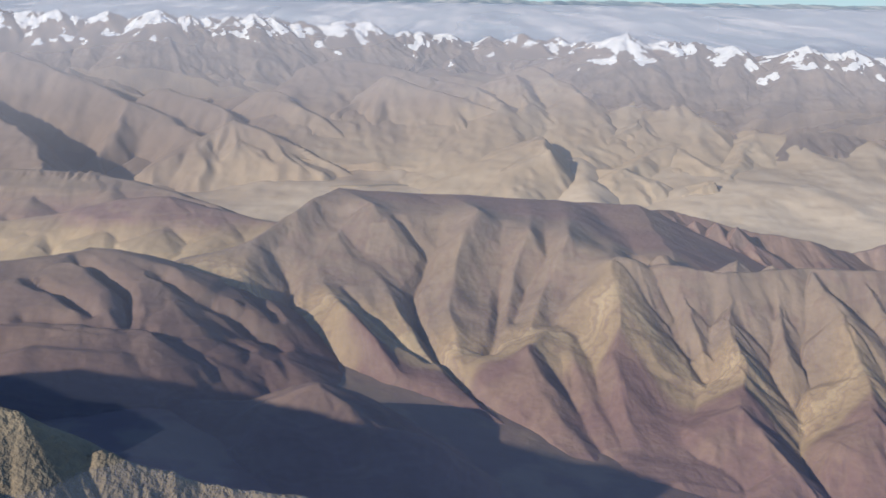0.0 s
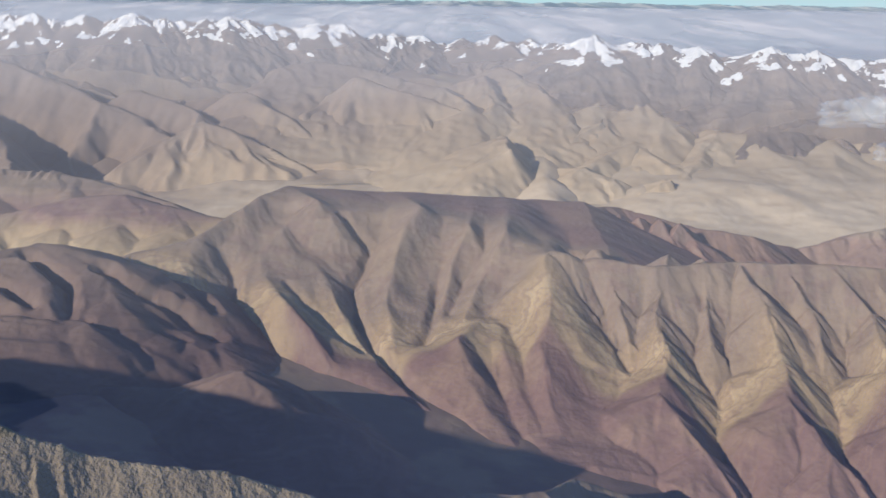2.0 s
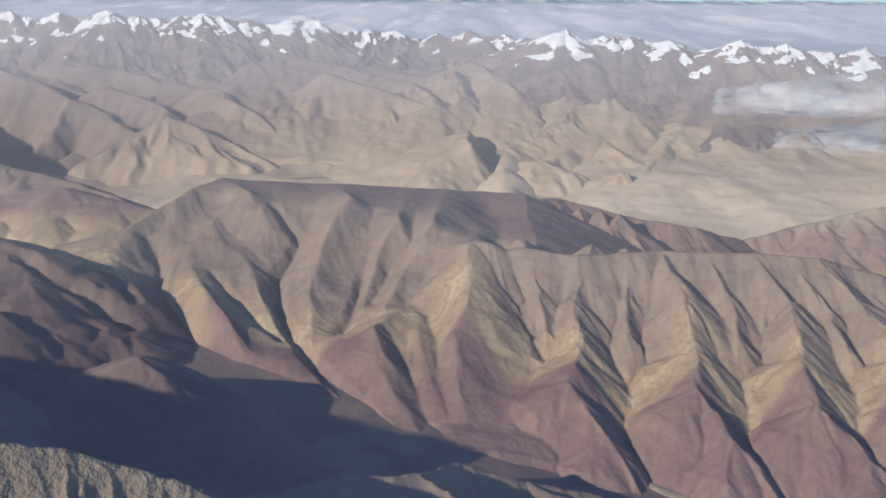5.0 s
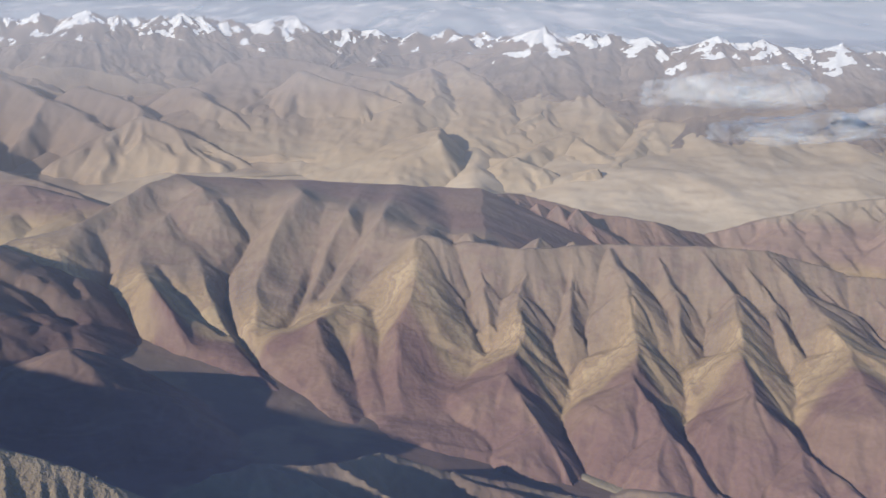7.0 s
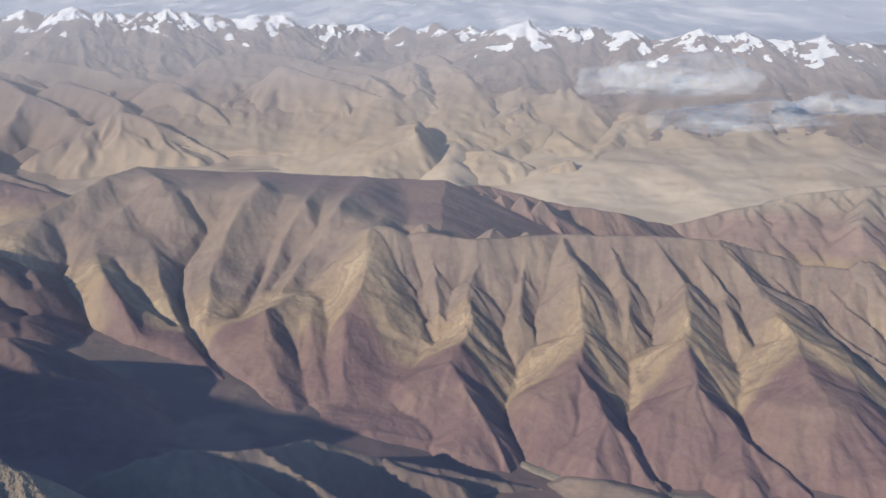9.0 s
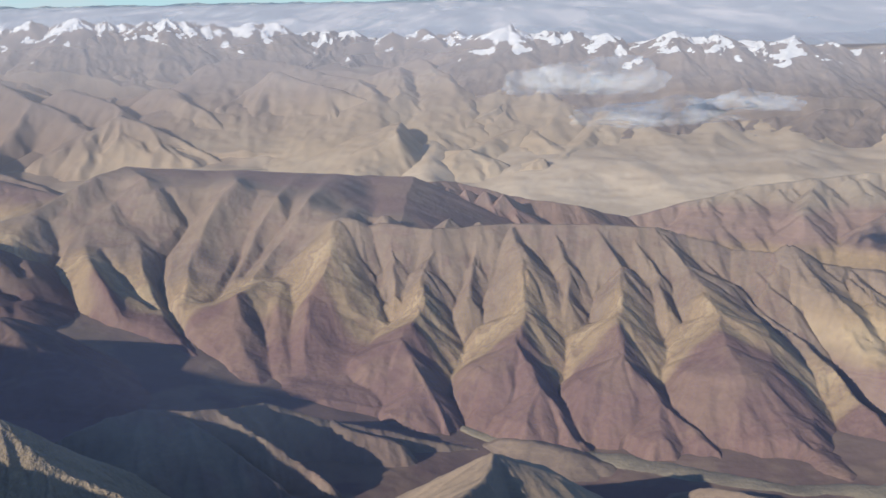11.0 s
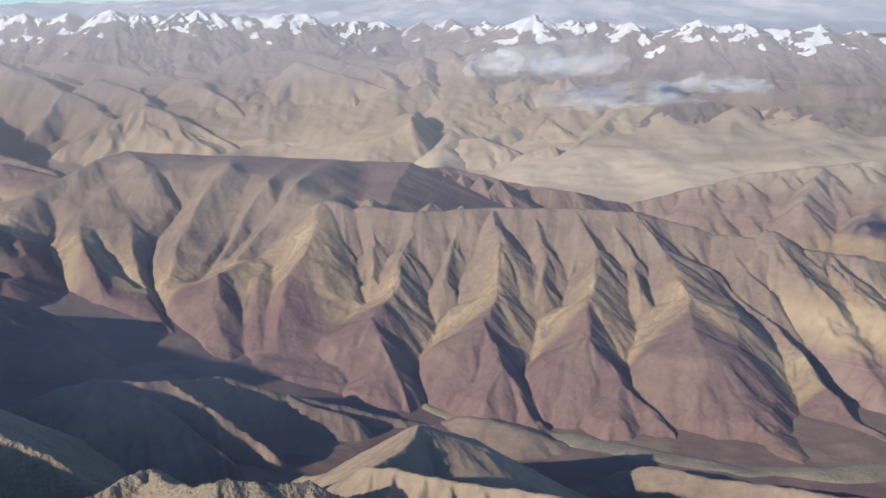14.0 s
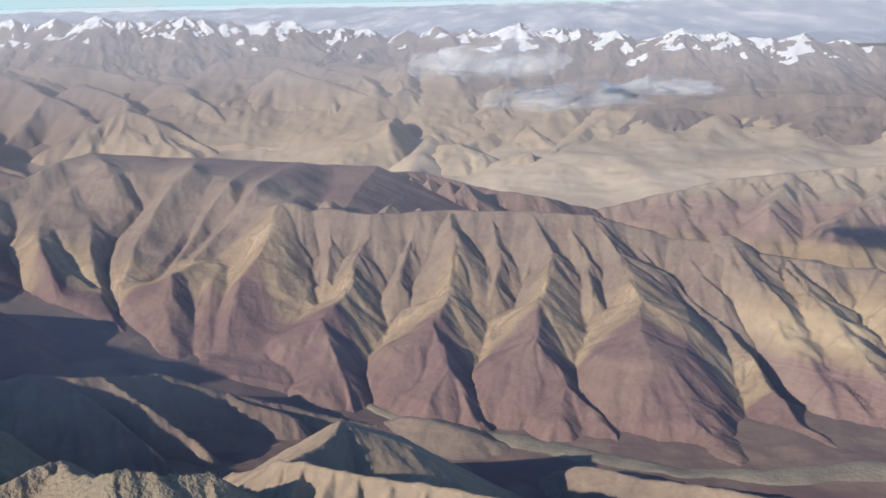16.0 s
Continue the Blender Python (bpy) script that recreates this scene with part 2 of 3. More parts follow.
# ramped by distance: near earth is brown-purple, darkened further to deepen the crag's shadow
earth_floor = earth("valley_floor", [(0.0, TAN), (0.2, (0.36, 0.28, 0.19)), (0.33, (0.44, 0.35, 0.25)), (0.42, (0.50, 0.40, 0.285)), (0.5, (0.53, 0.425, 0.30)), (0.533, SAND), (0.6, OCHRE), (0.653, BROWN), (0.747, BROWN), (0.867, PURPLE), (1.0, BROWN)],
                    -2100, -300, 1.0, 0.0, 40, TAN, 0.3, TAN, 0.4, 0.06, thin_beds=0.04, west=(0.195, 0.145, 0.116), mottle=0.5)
earth_ochre = earth("ochre_earth", [(0.0, BROWN), (0.4, (0.265, 0.198, 0.142)), (0.7, (0.225, 0.168, 0.122)), (1.0, (0.285, 0.213, 0.145))], 10, 120, 0, 0, 14, TAN, 0.45)
earth_dun = earth("dun_earth", [(0.0, BROWN), (0.4, (0.190, 0.145, 0.110)), (1.0, (0.205, 0.158, 0.116))], 10, 120, 0, 0, 14, MAUVE, 0.5, thin_beds=0.06)
earth_mauve = earth("mauve_earth", [(0.0, OCHRE), (0.35, MAUVE), (0.7, BROWN), (1.0, OLIVE)], 110, 165, 0, 0, 10, OCHRE, 0.3)
earth_cream = earth("pale_yellow_earth", [(0.0, MAUVE), (0.20, MAUVE), (0.28, OCHRE), (0.36, CREAM), (0.47, CREAM), (0.56, OCHRE), (0.70, OLIVE), (1.0, BROWN)], 10, 110, 0, 0, 10, OCHRE, 0.2)
gravel = earth("pale_gravel", [(0.0, (0.235, 0.195, 0.14)), (0.5, (0.215, 0.185, 0.135)), (1.0, SAND)], 0, 60, 0, 0, 10, (0.165, 0.14, 0.11), 0.8, TAN, 0.3, 0.2)
earth_red = earth("red_beds", [(0.0, TAN), (0.30, OCHRE), (0.40, (0.215, 0.148, 0.126)), (0.60, (0.225, 0.155, 0.130)), (0.68, (0.25, 0.20, 0.15)), (1.0, (0.30, 0.245, 0.18))], 20, 130, 0, 0, 6, OLIVE, 0.3)


def snow_rock():
    m, t, p = nodes_for("snow_and_rock")
    geo = t.nodes.new("ShaderNodeNewGeometry")
    place = plan_place(t, geo)
    sep = t.nodes.new("ShaderNodeSeparateXYZ")
    t.links.new(place, sep.inputs[0])
    nrm = t.nodes.new("ShaderNodeSeparateXYZ")
    t.links.new(geo.outputs["Normal"], nrm.inputs[0])
    mid = speckle(t, place, 0.02, 5.0, 0.6)
    fine = speckle(t, place, 0.09, 5.0, 0.6)
    rock = blend(t, span(t, mid, 0.35, 0.65), (0.135, 0.104, 0.088), (0.205, 0.156, 0.122))
    level = calc(t, "ADD", sep.outputs["Z"], calc(t, "ADD", calc(t, "MULTIPLY", calc(t, "SUBTRACT", speckle(t, place, 0.024, 3.0, 0.5), 0.5), 190.0), calc(t, "MULTIPLY", calc(t, "SUBTRACT", fine, 0.5), 26.0)))
    level = calc(t, "SUBTRACT", level, calc(t, "MULTIPLY", calc(t, "ADD", nrm.outputs["X"], nrm.outputs["Y"]), 34.0))
    level = calc(t, "ADD", level, calc(t, "MULTIPLY", calc(t, "SUBTRACT", nrm.outputs["Z"], 0.75), 60.0))
    level = calc(t, "ADD", level, calc(t, "MULTIPLY", sep.outputs["X"], 0.028))
    t.links.new(blend(t, span(t, level, 294.0, 296.5), rock, (0.70, 0.69, 0.67)), p.inputs["Base Color"])
    p.inputs["Roughness"].default_value = 0.85
    bp = node(t, "Bump", Strength=0.5, Distance=3.0, Height=fine)
    t.links.new(bp.outputs["Normal"], p.inputs["Normal"])
    return m


snowy = snow_rock()


# ---- the land ----
ALL_SPURS = []


def sheet(name, x, y, z, faces_ok, material, parent=None, normals=None):
    """A mesh over a grid of heights, of the grid's cells that faces_ok names."""
    rows, cols = z.shape
    idx = np.arange(rows * cols).reshape(rows, cols)
    quads = np.stack([idx[:-1, :-1], idx[:-1, 1:], idx[1:, 1:], idx[1:, :-1]], -1)[faces_ok]
    used, quads = np.unique(quads.ravel(), return_inverse=True)
    co = np.stack([x.ravel()[used], y.ravel()[used], z.ravel()[used]], -1).astype(np.float32)
    base = np.array([co[:, 0].mean(), co[:, 1].mean(), co[:, 2].min()], np.float32) if parent is None else np.array(parent.location, np.float32) / UNIT
    me = bpy.data.meshes.new(name)
    me.vertices.add(len(co))
    me.vertices.foreach_set("co", ((co - base) * UNIT).ravel())
    n = len(quads) // 4
    me.loops.add(n * 4)
    me.loops.foreach_set("vertex_index", quads.astype(np.int32))
    me.polygons.add(n)
    me.polygons.foreach_set("loop_start", np.arange(0, n * 4, 4, dtype=np.int32))
    me.polygons.foreach_set("use_smooth", np.ones(n, bool))
    me.update(calc_edges=True)
    me.validate()
    me.materials.append(material)
    if normals is not None:
        me.normals_split_custom_set_from_vertices(normals.reshape(-1, 3)[used])
    ob = new(name, me)
    if parent is None:
        ob.location = base * UNIT
    else:
        ob.parent = parent
    return ob


def mountain(name, spurs, material, step, rough=1.0, seed=1, label="", category="mountain", group="", warp=6.0, part_name="", rills=(62, 27, 12), reach=None, cuts=(), laid=(), calm=0.0, ribbed=False):
    """A mountain of crest lines with flanks falling off them, cut off a little under the ground. With part_name, each crest line is a part."""
    pts = np.array([p for s in spurs for p in s[0]] + [p for line in laid for p in line])
    reach = reach or 190
    x0, x1, y0, y1 = pts[:, 0].min() - reach, pts[:, 0].max() + reach, pts[:, 1].min() - reach, pts[:, 1].max() + reach
    sx, sy = step, step * 1.25
    xs, ys = np.arange(x0, x1, sx), np.arange(y0, y1, sy)
    x, y = np.meshgrid(xs, ys)
    wx = x + warp * fbm(x, y, 70, 3, seed + 50)
    wy = y + warp * fbm(x, y, 70, 3, seed + 60)
    h = np.full(x.shape, -1e9)
    windows = []
    for s in spurs:
        sp = np.array(s[0])
        i0, i1 = np.searchsorted(ys, (sp[:, 1].min() - reach, sp[:, 1].max() + reach))
        j0, j1 = np.searchsorted(xs, (sp[:, 0].min() - reach, sp[:, 0].max() + reach))
        w = (slice(i0, i1), slice(j0, j1))
        windows.append(w)
        h[w] = np.maximum(h[w], (rib_height if ribbed else spur_height)(wx[w], wy[w], s))
    floor_z = base_height(x, y)
    smooth = 1.0
    if laid:
        side = laid_slope(wx, wy, laid)
        smooth = 1 - calm * ease(side - h, -4, 8)
        h = np.maximum(h, side)
    h = np.maximum(h, floor_z - 60)
    if ribbed:
        h = soften(h, 5)
    for line, depth, half in cuts:
        near_line = -spur_height(wx, wy, [[(a, b, 0.0) for a, b in line], 1.0, 1.0, 0.0, 0.0])
        h = h - depth * np.clip(1 - near_line / half, 0, 1) ** 1.3
    h = h + smooth * (relief(x, y, h, sx, sy, rough, seed, rills) - h)
    keep = h > floor_z - 5
    faces = keep[:-1, :-1] | keep[1:, :-1] | keep[:-1, 1:] | keep[1:, 1:]
    if not part_name:
        return tagged(sheet(name, x, y, h, faces, material), label, category, group)
    gy, gx = np.gradient(h, sy, sx)
    normals = np.stack([-gx, -gy, np.ones_like(gx)], -1)
    normals /= np.linalg.norm(normals, axis=-1, keepdims=True)
    root = tagged(new(name), label, category, group)
    root.location = (pts[:, 0].mean() * UNIT, pts[:, 1].mean() * UNIT, 0)
    owner, near = np.zeros(x.shape, int), np.full(x.shape, -1e9)
    spurs = list(spurs) + [crest(*line) for line in laid[:10]]
    windows += [(slice(None), slice(None)) for line in laid[:10]]
    for n, s in enumerate(spurs):
        w = windows[n]
        d = spur_height(x[w], y[w], [[(a, b, 0.0) for a, b, c in s[0]], 1.0, 1.0, 0.0, 0.0])
        owner[w], near[w] = np.where(d > near[w] + 0.01, n, owner[w]), np.maximum(d, near[w])
    owner = owner[:-1, :-1]
    for n in range(1, len(spurs)):
        if (faces & (owner == n)).sum() <= 30:
            owner = np.where(owner == n, 0, owner)
    for n in range(len(spurs)):
        f = faces & (owner == n)
        if f.any():
            sheet(part_name, x, y, h, f, material, root, normals)
    return root


def crest(*pts, left=0.75, right=0.75, round_=5.0, wide=1.0):
    return [list(pts), left, right, round_, wide]


# the ground: one sheet from behind the camera to the horizon
gx_ = np.concatenate([np.arange(-7500, -900, 75), np.arange(-900, 1500, 4.0), np.arange(1500, 8000, 75)])
gy_ = np.concatenate([np.arange(-1500, 250, 40), np.arange(250, 1300, 4.0), np.arange(1300, 2500, 6.0), np.arange(2500, 8000, 60)])
X, Y = np.meshgrid(gx_, gy_)
land = base_height(X, Y)
far_part = Y[:, 0] > 1240
rolling = relief(X[far_part], Y[far_part], land[far_part], 5.0, 7.0, 1.0, 19, (150, 70, 30)) - land[far_part]
land[far_part] += rolling * ease(Y[far_part], 1260, 1420) * 1.25
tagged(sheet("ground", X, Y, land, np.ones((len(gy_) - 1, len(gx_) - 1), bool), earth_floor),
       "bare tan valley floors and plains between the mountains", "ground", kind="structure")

main = [
    crest((99, 1140, 150), (187, 1173, 142), (256, 1184, 135), (297, 1219, 128), (385, 1205, 108), (448, 1200, 100), (515, 1240, 76), left=0.6, right=0.6, round_=2),
    crest((192, 938, 142), (232, 934, 137), (283, 922, 132), (364, 938, 134), (445, 930, 134), (505, 930, 130), (532, 935, 122), (580, 925, 108), (632, 908, 107), left=0.62, right=0.95, round_=3),
    # spurs of the sunny middle, towards the valley
    crest((300, 945, 138), (279, 878, 103), (276, 811, 78), left=0.85, right=0.75, round_=3),
    crest((276, 811, 78), (264, 772, 68), (285, 722, 44), (310, 674, 14), left=0.85, right=0.42, round_=2),
    crest((364, 938, 134), (374, 879, 110), (371, 813, 78), left=0.75, right=0.85, round_=3),
    crest((371, 813, 78), (364, 767, 65), (383, 721, 41), (413, 668, 11), left=0.85, right=0.46, round_=2),
    crest((445, 930, 134), (468, 880, 102), (457, 806, 76), left=0.75, right=0.85, round_=3),
    crest((457, 806, 76), (454, 753, 58), (481, 708, 31), (518, 664, 9), left=0.85, right=0.46, round_=2),
    crest((505, 930, 130), (532, 890, 100), (546, 810, 76), left=0.45, right=0.85, round_=4),
    crest((546, 810, 76), (541, 765, 62), (564, 711, 30), (593, 663, 9), (611, 612, 3), left=0.4, right=0.48, round_=6),
    crest((532, 935, 120), (571, 890, 82), (612, 835, 54), (637, 790, 38), (652, 730, 20), (664, 690, 10), (690, 640, 5), left=1.5, right=0.5, round_=2),
    # rock ribs under the back crest
    *[crest((x, 1178 - abs(x - 240) * 0.15, 139 - (x - 200) * 0.10), (x + 10, 1150, 122 - (x - 200) * 0.09), (x + 17, 1125, 104 - (x - 200) * 0.07), left=0.6, right=1.0, round_=1) for x in (168, 181, 206, 217, 231, 243, 256, 274, 291, 312, 337, 360)],
    # smaller ribs between them
    crest((235, 950, 141), (246, 895, 110), (250, 850, 86), left=0.7, right=0.9, round_=2),
    crest((330, 940, 135), (326, 890, 104), (320, 850, 82), left=0.9, right=0.9, round_=2),
    crest((405, 935, 133), (415, 885, 104), (414, 840, 80), left=0.9, right=0.9, round_=2),
    crest((475, 930, 131), (500, 880, 96), (505, 830, 72), left=0.9, right=0.9, round_=2),
    crest((580, 925, 107), (606, 885, 84), (622, 860, 70), left=0.8, right=0.8, round_=2),
]
# the gentler western flank: its top, its spurs and ravines, its foot
flank = [
    [(-190, 940, 134), (-142, 950, 145), (-112, 985, 159), (-89, 1015, 173), (-62, 1055, 178), (-36, 1070, 173), (9, 1100, 166), (44, 1105, 164), (80, 1110, 162), (122, 1125, 157), (153, 1140, 153), (182, 1165, 146)],
    # spurs
    [(-62, 1055, 178), (-28, 1012, 173), (-58, 989, 150), (-72, 954, 133), (-81, 924, 121), (-82, 884, 107)],
    [(-72, 954, 133), (-66, 918, 121), (-50, 885, 116), (-34, 855, 112), (-14, 828, 98), (4, 806, 80)],
    [(-58, 989, 149), (-30, 953, 128), (-10, 915, 115), (2, 882, 103), (14, 862, 94)],
    [(-142, 950, 145), (-137, 905, 129), (-117, 850, 109), (-98, 817, 93)],
    [(44, 1105, 164), (71, 1006, 169), (57, 975, 152), (46, 928, 120), (43, 895, 104), (55, 852, 85)],
    [(122, 1125, 157), (122, 1040, 159), (118, 985, 155), (102, 949, 126), (97, 915, 104)],
    [(153, 1140, 153), (158, 1040, 157), (152, 973, 155), (131, 935, 121), (111, 862, 92), (75, 840, 82)],
    [(188, 990, 139), (187, 933, 141), (161, 905, 119), (134, 884, 97), (106, 829, 94), (114, 785, 72), (136, 745, 52)],
    [(187, 933, 141), (186, 895, 122), (182, 857, 104), (175, 832, 90), (174, 806, 82), (178, 770, 60), (190, 735, 42)],
    # ravines
    [(-4, 1002, 160), (25, 976, 131), (12, 925, 106), (18, 885, 92), (33, 850, 78), (54, 812, 68), (84, 770, 58), (121, 725, 47)],
    [(-112, 955, 134), (-103, 940, 119), (-92, 915, 107), (-94, 888, 98), (-80, 858, 89), (-58, 835, 80), (-34, 812, 73)],
    [(-44, 912, 117), (-24, 880, 103), (5, 850, 88), (28, 836, 77)],
    [(96, 1012, 158), (93, 980, 140), (90, 928, 103), (82, 880, 88), (76, 850, 76)],
    [(136, 1004, 150), (132, 965, 132), (113, 935, 110), (100, 890, 93)],
    [(166, 965, 144), (162, 940, 130), (146, 920, 112), (130, 880, 92)],
    [(135, 835, 82), (140, 790, 64), (154, 738, 47), (165, 715, 42)],
    [(150, 870, 92), (157, 830, 79), (160, 785, 62), (172, 740, 46)],
    [(208, 1120, 141), (218, 1050, 137), (218, 985, 131), (220, 945, 119), (224, 905, 104), (231, 880, 93), (243, 845, 77), (252, 815, 66), (228, 770, 52), (226, 730, 40)],
    [(-98, 817, 90), (-37, 812, 73), (2, 795, 67), (52, 775, 60), (83, 742, 50), (129, 715, 44), (167, 705, 41), (203, 700, 38), (250, 700, 28)],
]
ravines = [
    ([(-2, 1004), (25, 976), (12, 925), (18, 885), (33, 850), (54, 812), (84, 770), (121, 725)], 6.0, 9.0),
    ([(-44, 912), (-24, 880), (5, 850), (28, 836)], 3.5, 8.0),
    ([(-92, 915), (-94, 888), (-80, 858), (-58, 835), (-34, 812)], 3.0, 8.0),
    ([(216, 975), (218, 945), (231, 905), (243, 869), (249, 827)], 5.0, 12.0),
    ([(120, 835), (136, 800), (146, 765), (160, 728)], 4.5, 15.0),
    ([(90, 930), (84, 885), (78, 850)], 4.0, 9.0),
    ([(113, 935), (101, 895)], 3.0, 8.0),
    ([(150, 870), (157, 830), (162, 785), (172, 740)], 2.0, 12.0),
]
mountain("mountain_ridge", main, beds_main, 1.5, 1.0, 5, "long bare mountain ridge of ochre and purple dipping beds", "mountain ridge", part_name="spur", warp=3.0, rills=(54, 24, 11, 6), cuts=ravines, laid=flank, calm=0.5)

mountain("side_ridge", [
    crest((580, 925, 106), (622, 909, 106), (632, 908, 114), (642, 909, 101), (690, 912, 92), (780, 905, 80), (900, 900, 74), left=0.6, right=0.8, round_=3),
    crest((632, 908, 109), (650, 860, 84), (668, 800, 54), (690, 740, 32), (700, 690, 10), left=0.55, right=0.7),
    crest((690, 912, 92), (700, 860, 72), (718, 825, 60), (730, 770, 44), (760, 690, 12), left=0.55, right=0.7),
    crest((780, 905, 80), (800, 830, 62), (820, 760, 40), (850, 690, 12), left=0.5, right=0.5),
], earth_cream, 2.0, 1.5, 7, "pale yellowish ridge beyond a deep ravine", "mountain ridge", part_name="spur", warp=4.0, cuts=[([(560, 930), (600, 880), (640, 810), (664, 740), (685, 680)], 30, 40)])
mountain("purple_hill", [
    crest((-369, 832, 151), (-328, 836, 153), (-271, 859, 155), (-252, 877, 157), (-229, 871, 157), (-185, 848, 151), (-162, 847, 141), left=0.4, right=0.4, round_=6),
    crest((-256, 840, 155), (-217, 797, 145), (-195, 762, 132), (-174, 747, 126), left=0.6, right=0.34, round_=6),
    crest((-229, 871, 157), (-190, 826, 146), (-168, 802, 135), (-144, 792, 119), (-123, 794, 110), (-84, 788, 97), left=0.6, right=0.34, round_=6),
    crest((-185, 848, 151), (-135, 855, 131), (-111, 835, 114), (-82, 800, 99), left=0.6, right=0.34, round_=6),
    crest((-286, 811, 149), (-254, 784, 143), (-223, 757, 135), (-203, 749, 131), left=0.6, right=0.34, round_=6),
    crest((-284, 741, 133), (-259, 741, 133), (-207, 735, 129), (-174, 748, 126), left=0.6, right=0.7, round_=2),
    crest((-246, 708, 127), (-185, 716, 122), (-135, 754, 109), (-96, 769, 97), left=0.35, right=0.5, round_=6),
], earth_purple, 2.0, 0.7, 21, "dark purple bare hill with shaded gullies", "hill", part_name="spur", warp=3.0, cuts=[
    ([(-185, 839), (-159, 817), (-128, 817), (-87, 804)], 9, 13), ([(-257, 854), (-225, 828), (-203, 801), (-192, 766)], 8, 12), ([(-146, 879), (-117, 862), (-97, 832)], 8, 12), ([(-266, 757), (-214, 754), (-178, 760)], 6, 10), ([(-278, 810), (-242, 787), (-219, 768)], 7, 11), ([(-168, 753), (-128, 780), (-107, 781)], 4, 8)])
mountain("yellow_hill", [
    crest((-480, 1100, 124), (-409, 1110, 128), (-355, 1112, 136), (-290, 1115, 152), (-246, 1110, 156), (-200, 1100, 147), (-150, 1090, 138), (-107, 1066, 138), left=0.4, right=0.36, round_=8),
    crest((-290, 1115, 150), (-292, 1060, 130), (-310, 1010, 112), left=0.5, right=0.36, round_=8), crest((-240, 1108, 152), (-236, 1050, 134), (-250, 1000, 116), left=0.5, right=0.36, round_=8),
    crest((-355, 1112, 136), (-362, 1050, 118), left=0.5, right=0.36, round_=8), crest((-409, 1110, 128), (-425, 1050, 114), left=0.5, right=0.36, round_=8), crest((-180, 1094, 142), (-176, 1050, 132), (-190, 1000, 122), left=0.4, right=0.36, round_=8),
], earth_yellow, 2.0, 0.6, 33, "yellow and purple bare hill of soft earth", "hill", part_name="spur")
rnd = random.Random(14)
cliff = [(-432 + 8 * n + rnd.uniform(-3, 3), rnd.uniform(0, 3.5)) for n in range(11)]
mountain("rocky_ridge", [
    crest((-700, 1300, 158), (-520, 1250, 161), (-456, 1240, 161), (-415, 1235, 160), (-354, 1232, 158), (-320, 1230, 153), (-260, 1200, 146), (-215, 1170, 138), (-160, 1120, 130), left=0.5, right=0.34, round_=2),
    crest((-415, 1235, 158), (-410, 1180, 140), (-430, 1140, 128), left=0.4, right=0.34), crest((-330, 1230, 154), (-318, 1180, 142), (-330, 1140, 130), left=0.4, right=0.34),
    *[crest((x, 1233, 162.5 - d), (x + 1, 1224, 160.5 - d), (x + 2, 1216, 156 - d), left=0.85, right=1.0, round_=0.8) for x, d in cliff],
], earth_mauve, 2.5, 0.8, 41, "brown ridge topped by a broken rock band", "mountain ridge", part_name="rock_rib")
CRAG = [(-520, 380, 290), (-330, 360, 266), (-220, 360, 241), (-160, 372, 225), (-125, 378, 214), (-113, 381, 203), (-106, 383, 190), (-98, 386, 195), (-66, 396, 178), (-43, 401, 171), (-9, 412, 163), (30, 420, 148), (62, 424, 133), (81, 418, 117), (92, 416, 109), (116, 414, 98), (132, 412, 92), (150, 406, 82), (172, 392, 62)]
crag_xs = [p[0] for p in CRAG]
ribs = []
rnd = random.Random(5)
for n in range(26):
    rx = -165 + n * 10.5 + rnd.uniform(-3, 3)
    ry, rz = np.interp(rx, crag_xs, [p[1] for p in CRAG]), np.interp(rx, crag_xs, [p[2] for p in CRAG])
    lean, drop = rnd.uniform(-6, 8), rnd.uniform(0.85, 1.15)
    ribs.append(crest((rx, ry, rz + rnd.uniform(-1, 1.5)), (rx + lean, ry - 18, rz - 18 * drop), (rx + 2 * lean, ry - 45, rz - 50 * drop), left=1.7, right=1.5, round_=0.8, wide=0.0))
# second crest lies out of view, added to shade the crag's lower end
mountain("foreground_crag", [crest(*CRAG, left=0.9, right=1.25, round_=1.5), crest((-220, 360, 236), (-120, 300, 192), (-60, 292, 182), (-10, 285, 164), (30, 270, 152), (60, 250, 142), (100, 225, 132), left=0.9, right=0.9, round_=2)] + ribs, rock_grey, 1.2, 1.3, 55, "jagged sunlit rock crag with fluted faces", "crag", rills=(22, 10, 5), warp=3.0, part_name="rock_rib")
mountain("shadowed_hill", [
    crest((-160, 690, 100), (-94, 676, 103), (-56, 670, 117), (-43, 662, 122), (-25, 650, 114), (-5, 655, 96), (16, 660, 78), left=0.85, right=0.55, round_=3),
    crest((-43, 662, 122), (-40, 640, 110), (-20, 615, 92), left=0.6, right=0.5),
    crest((-25, 650, 114), (-4, 640, 101), (12, 628, 88), left=0.5, right=0.45),
], earth_purple, 1.6, 0.5, 61, "brown hill half in the crag's shadow", "hill", warp=2.0)
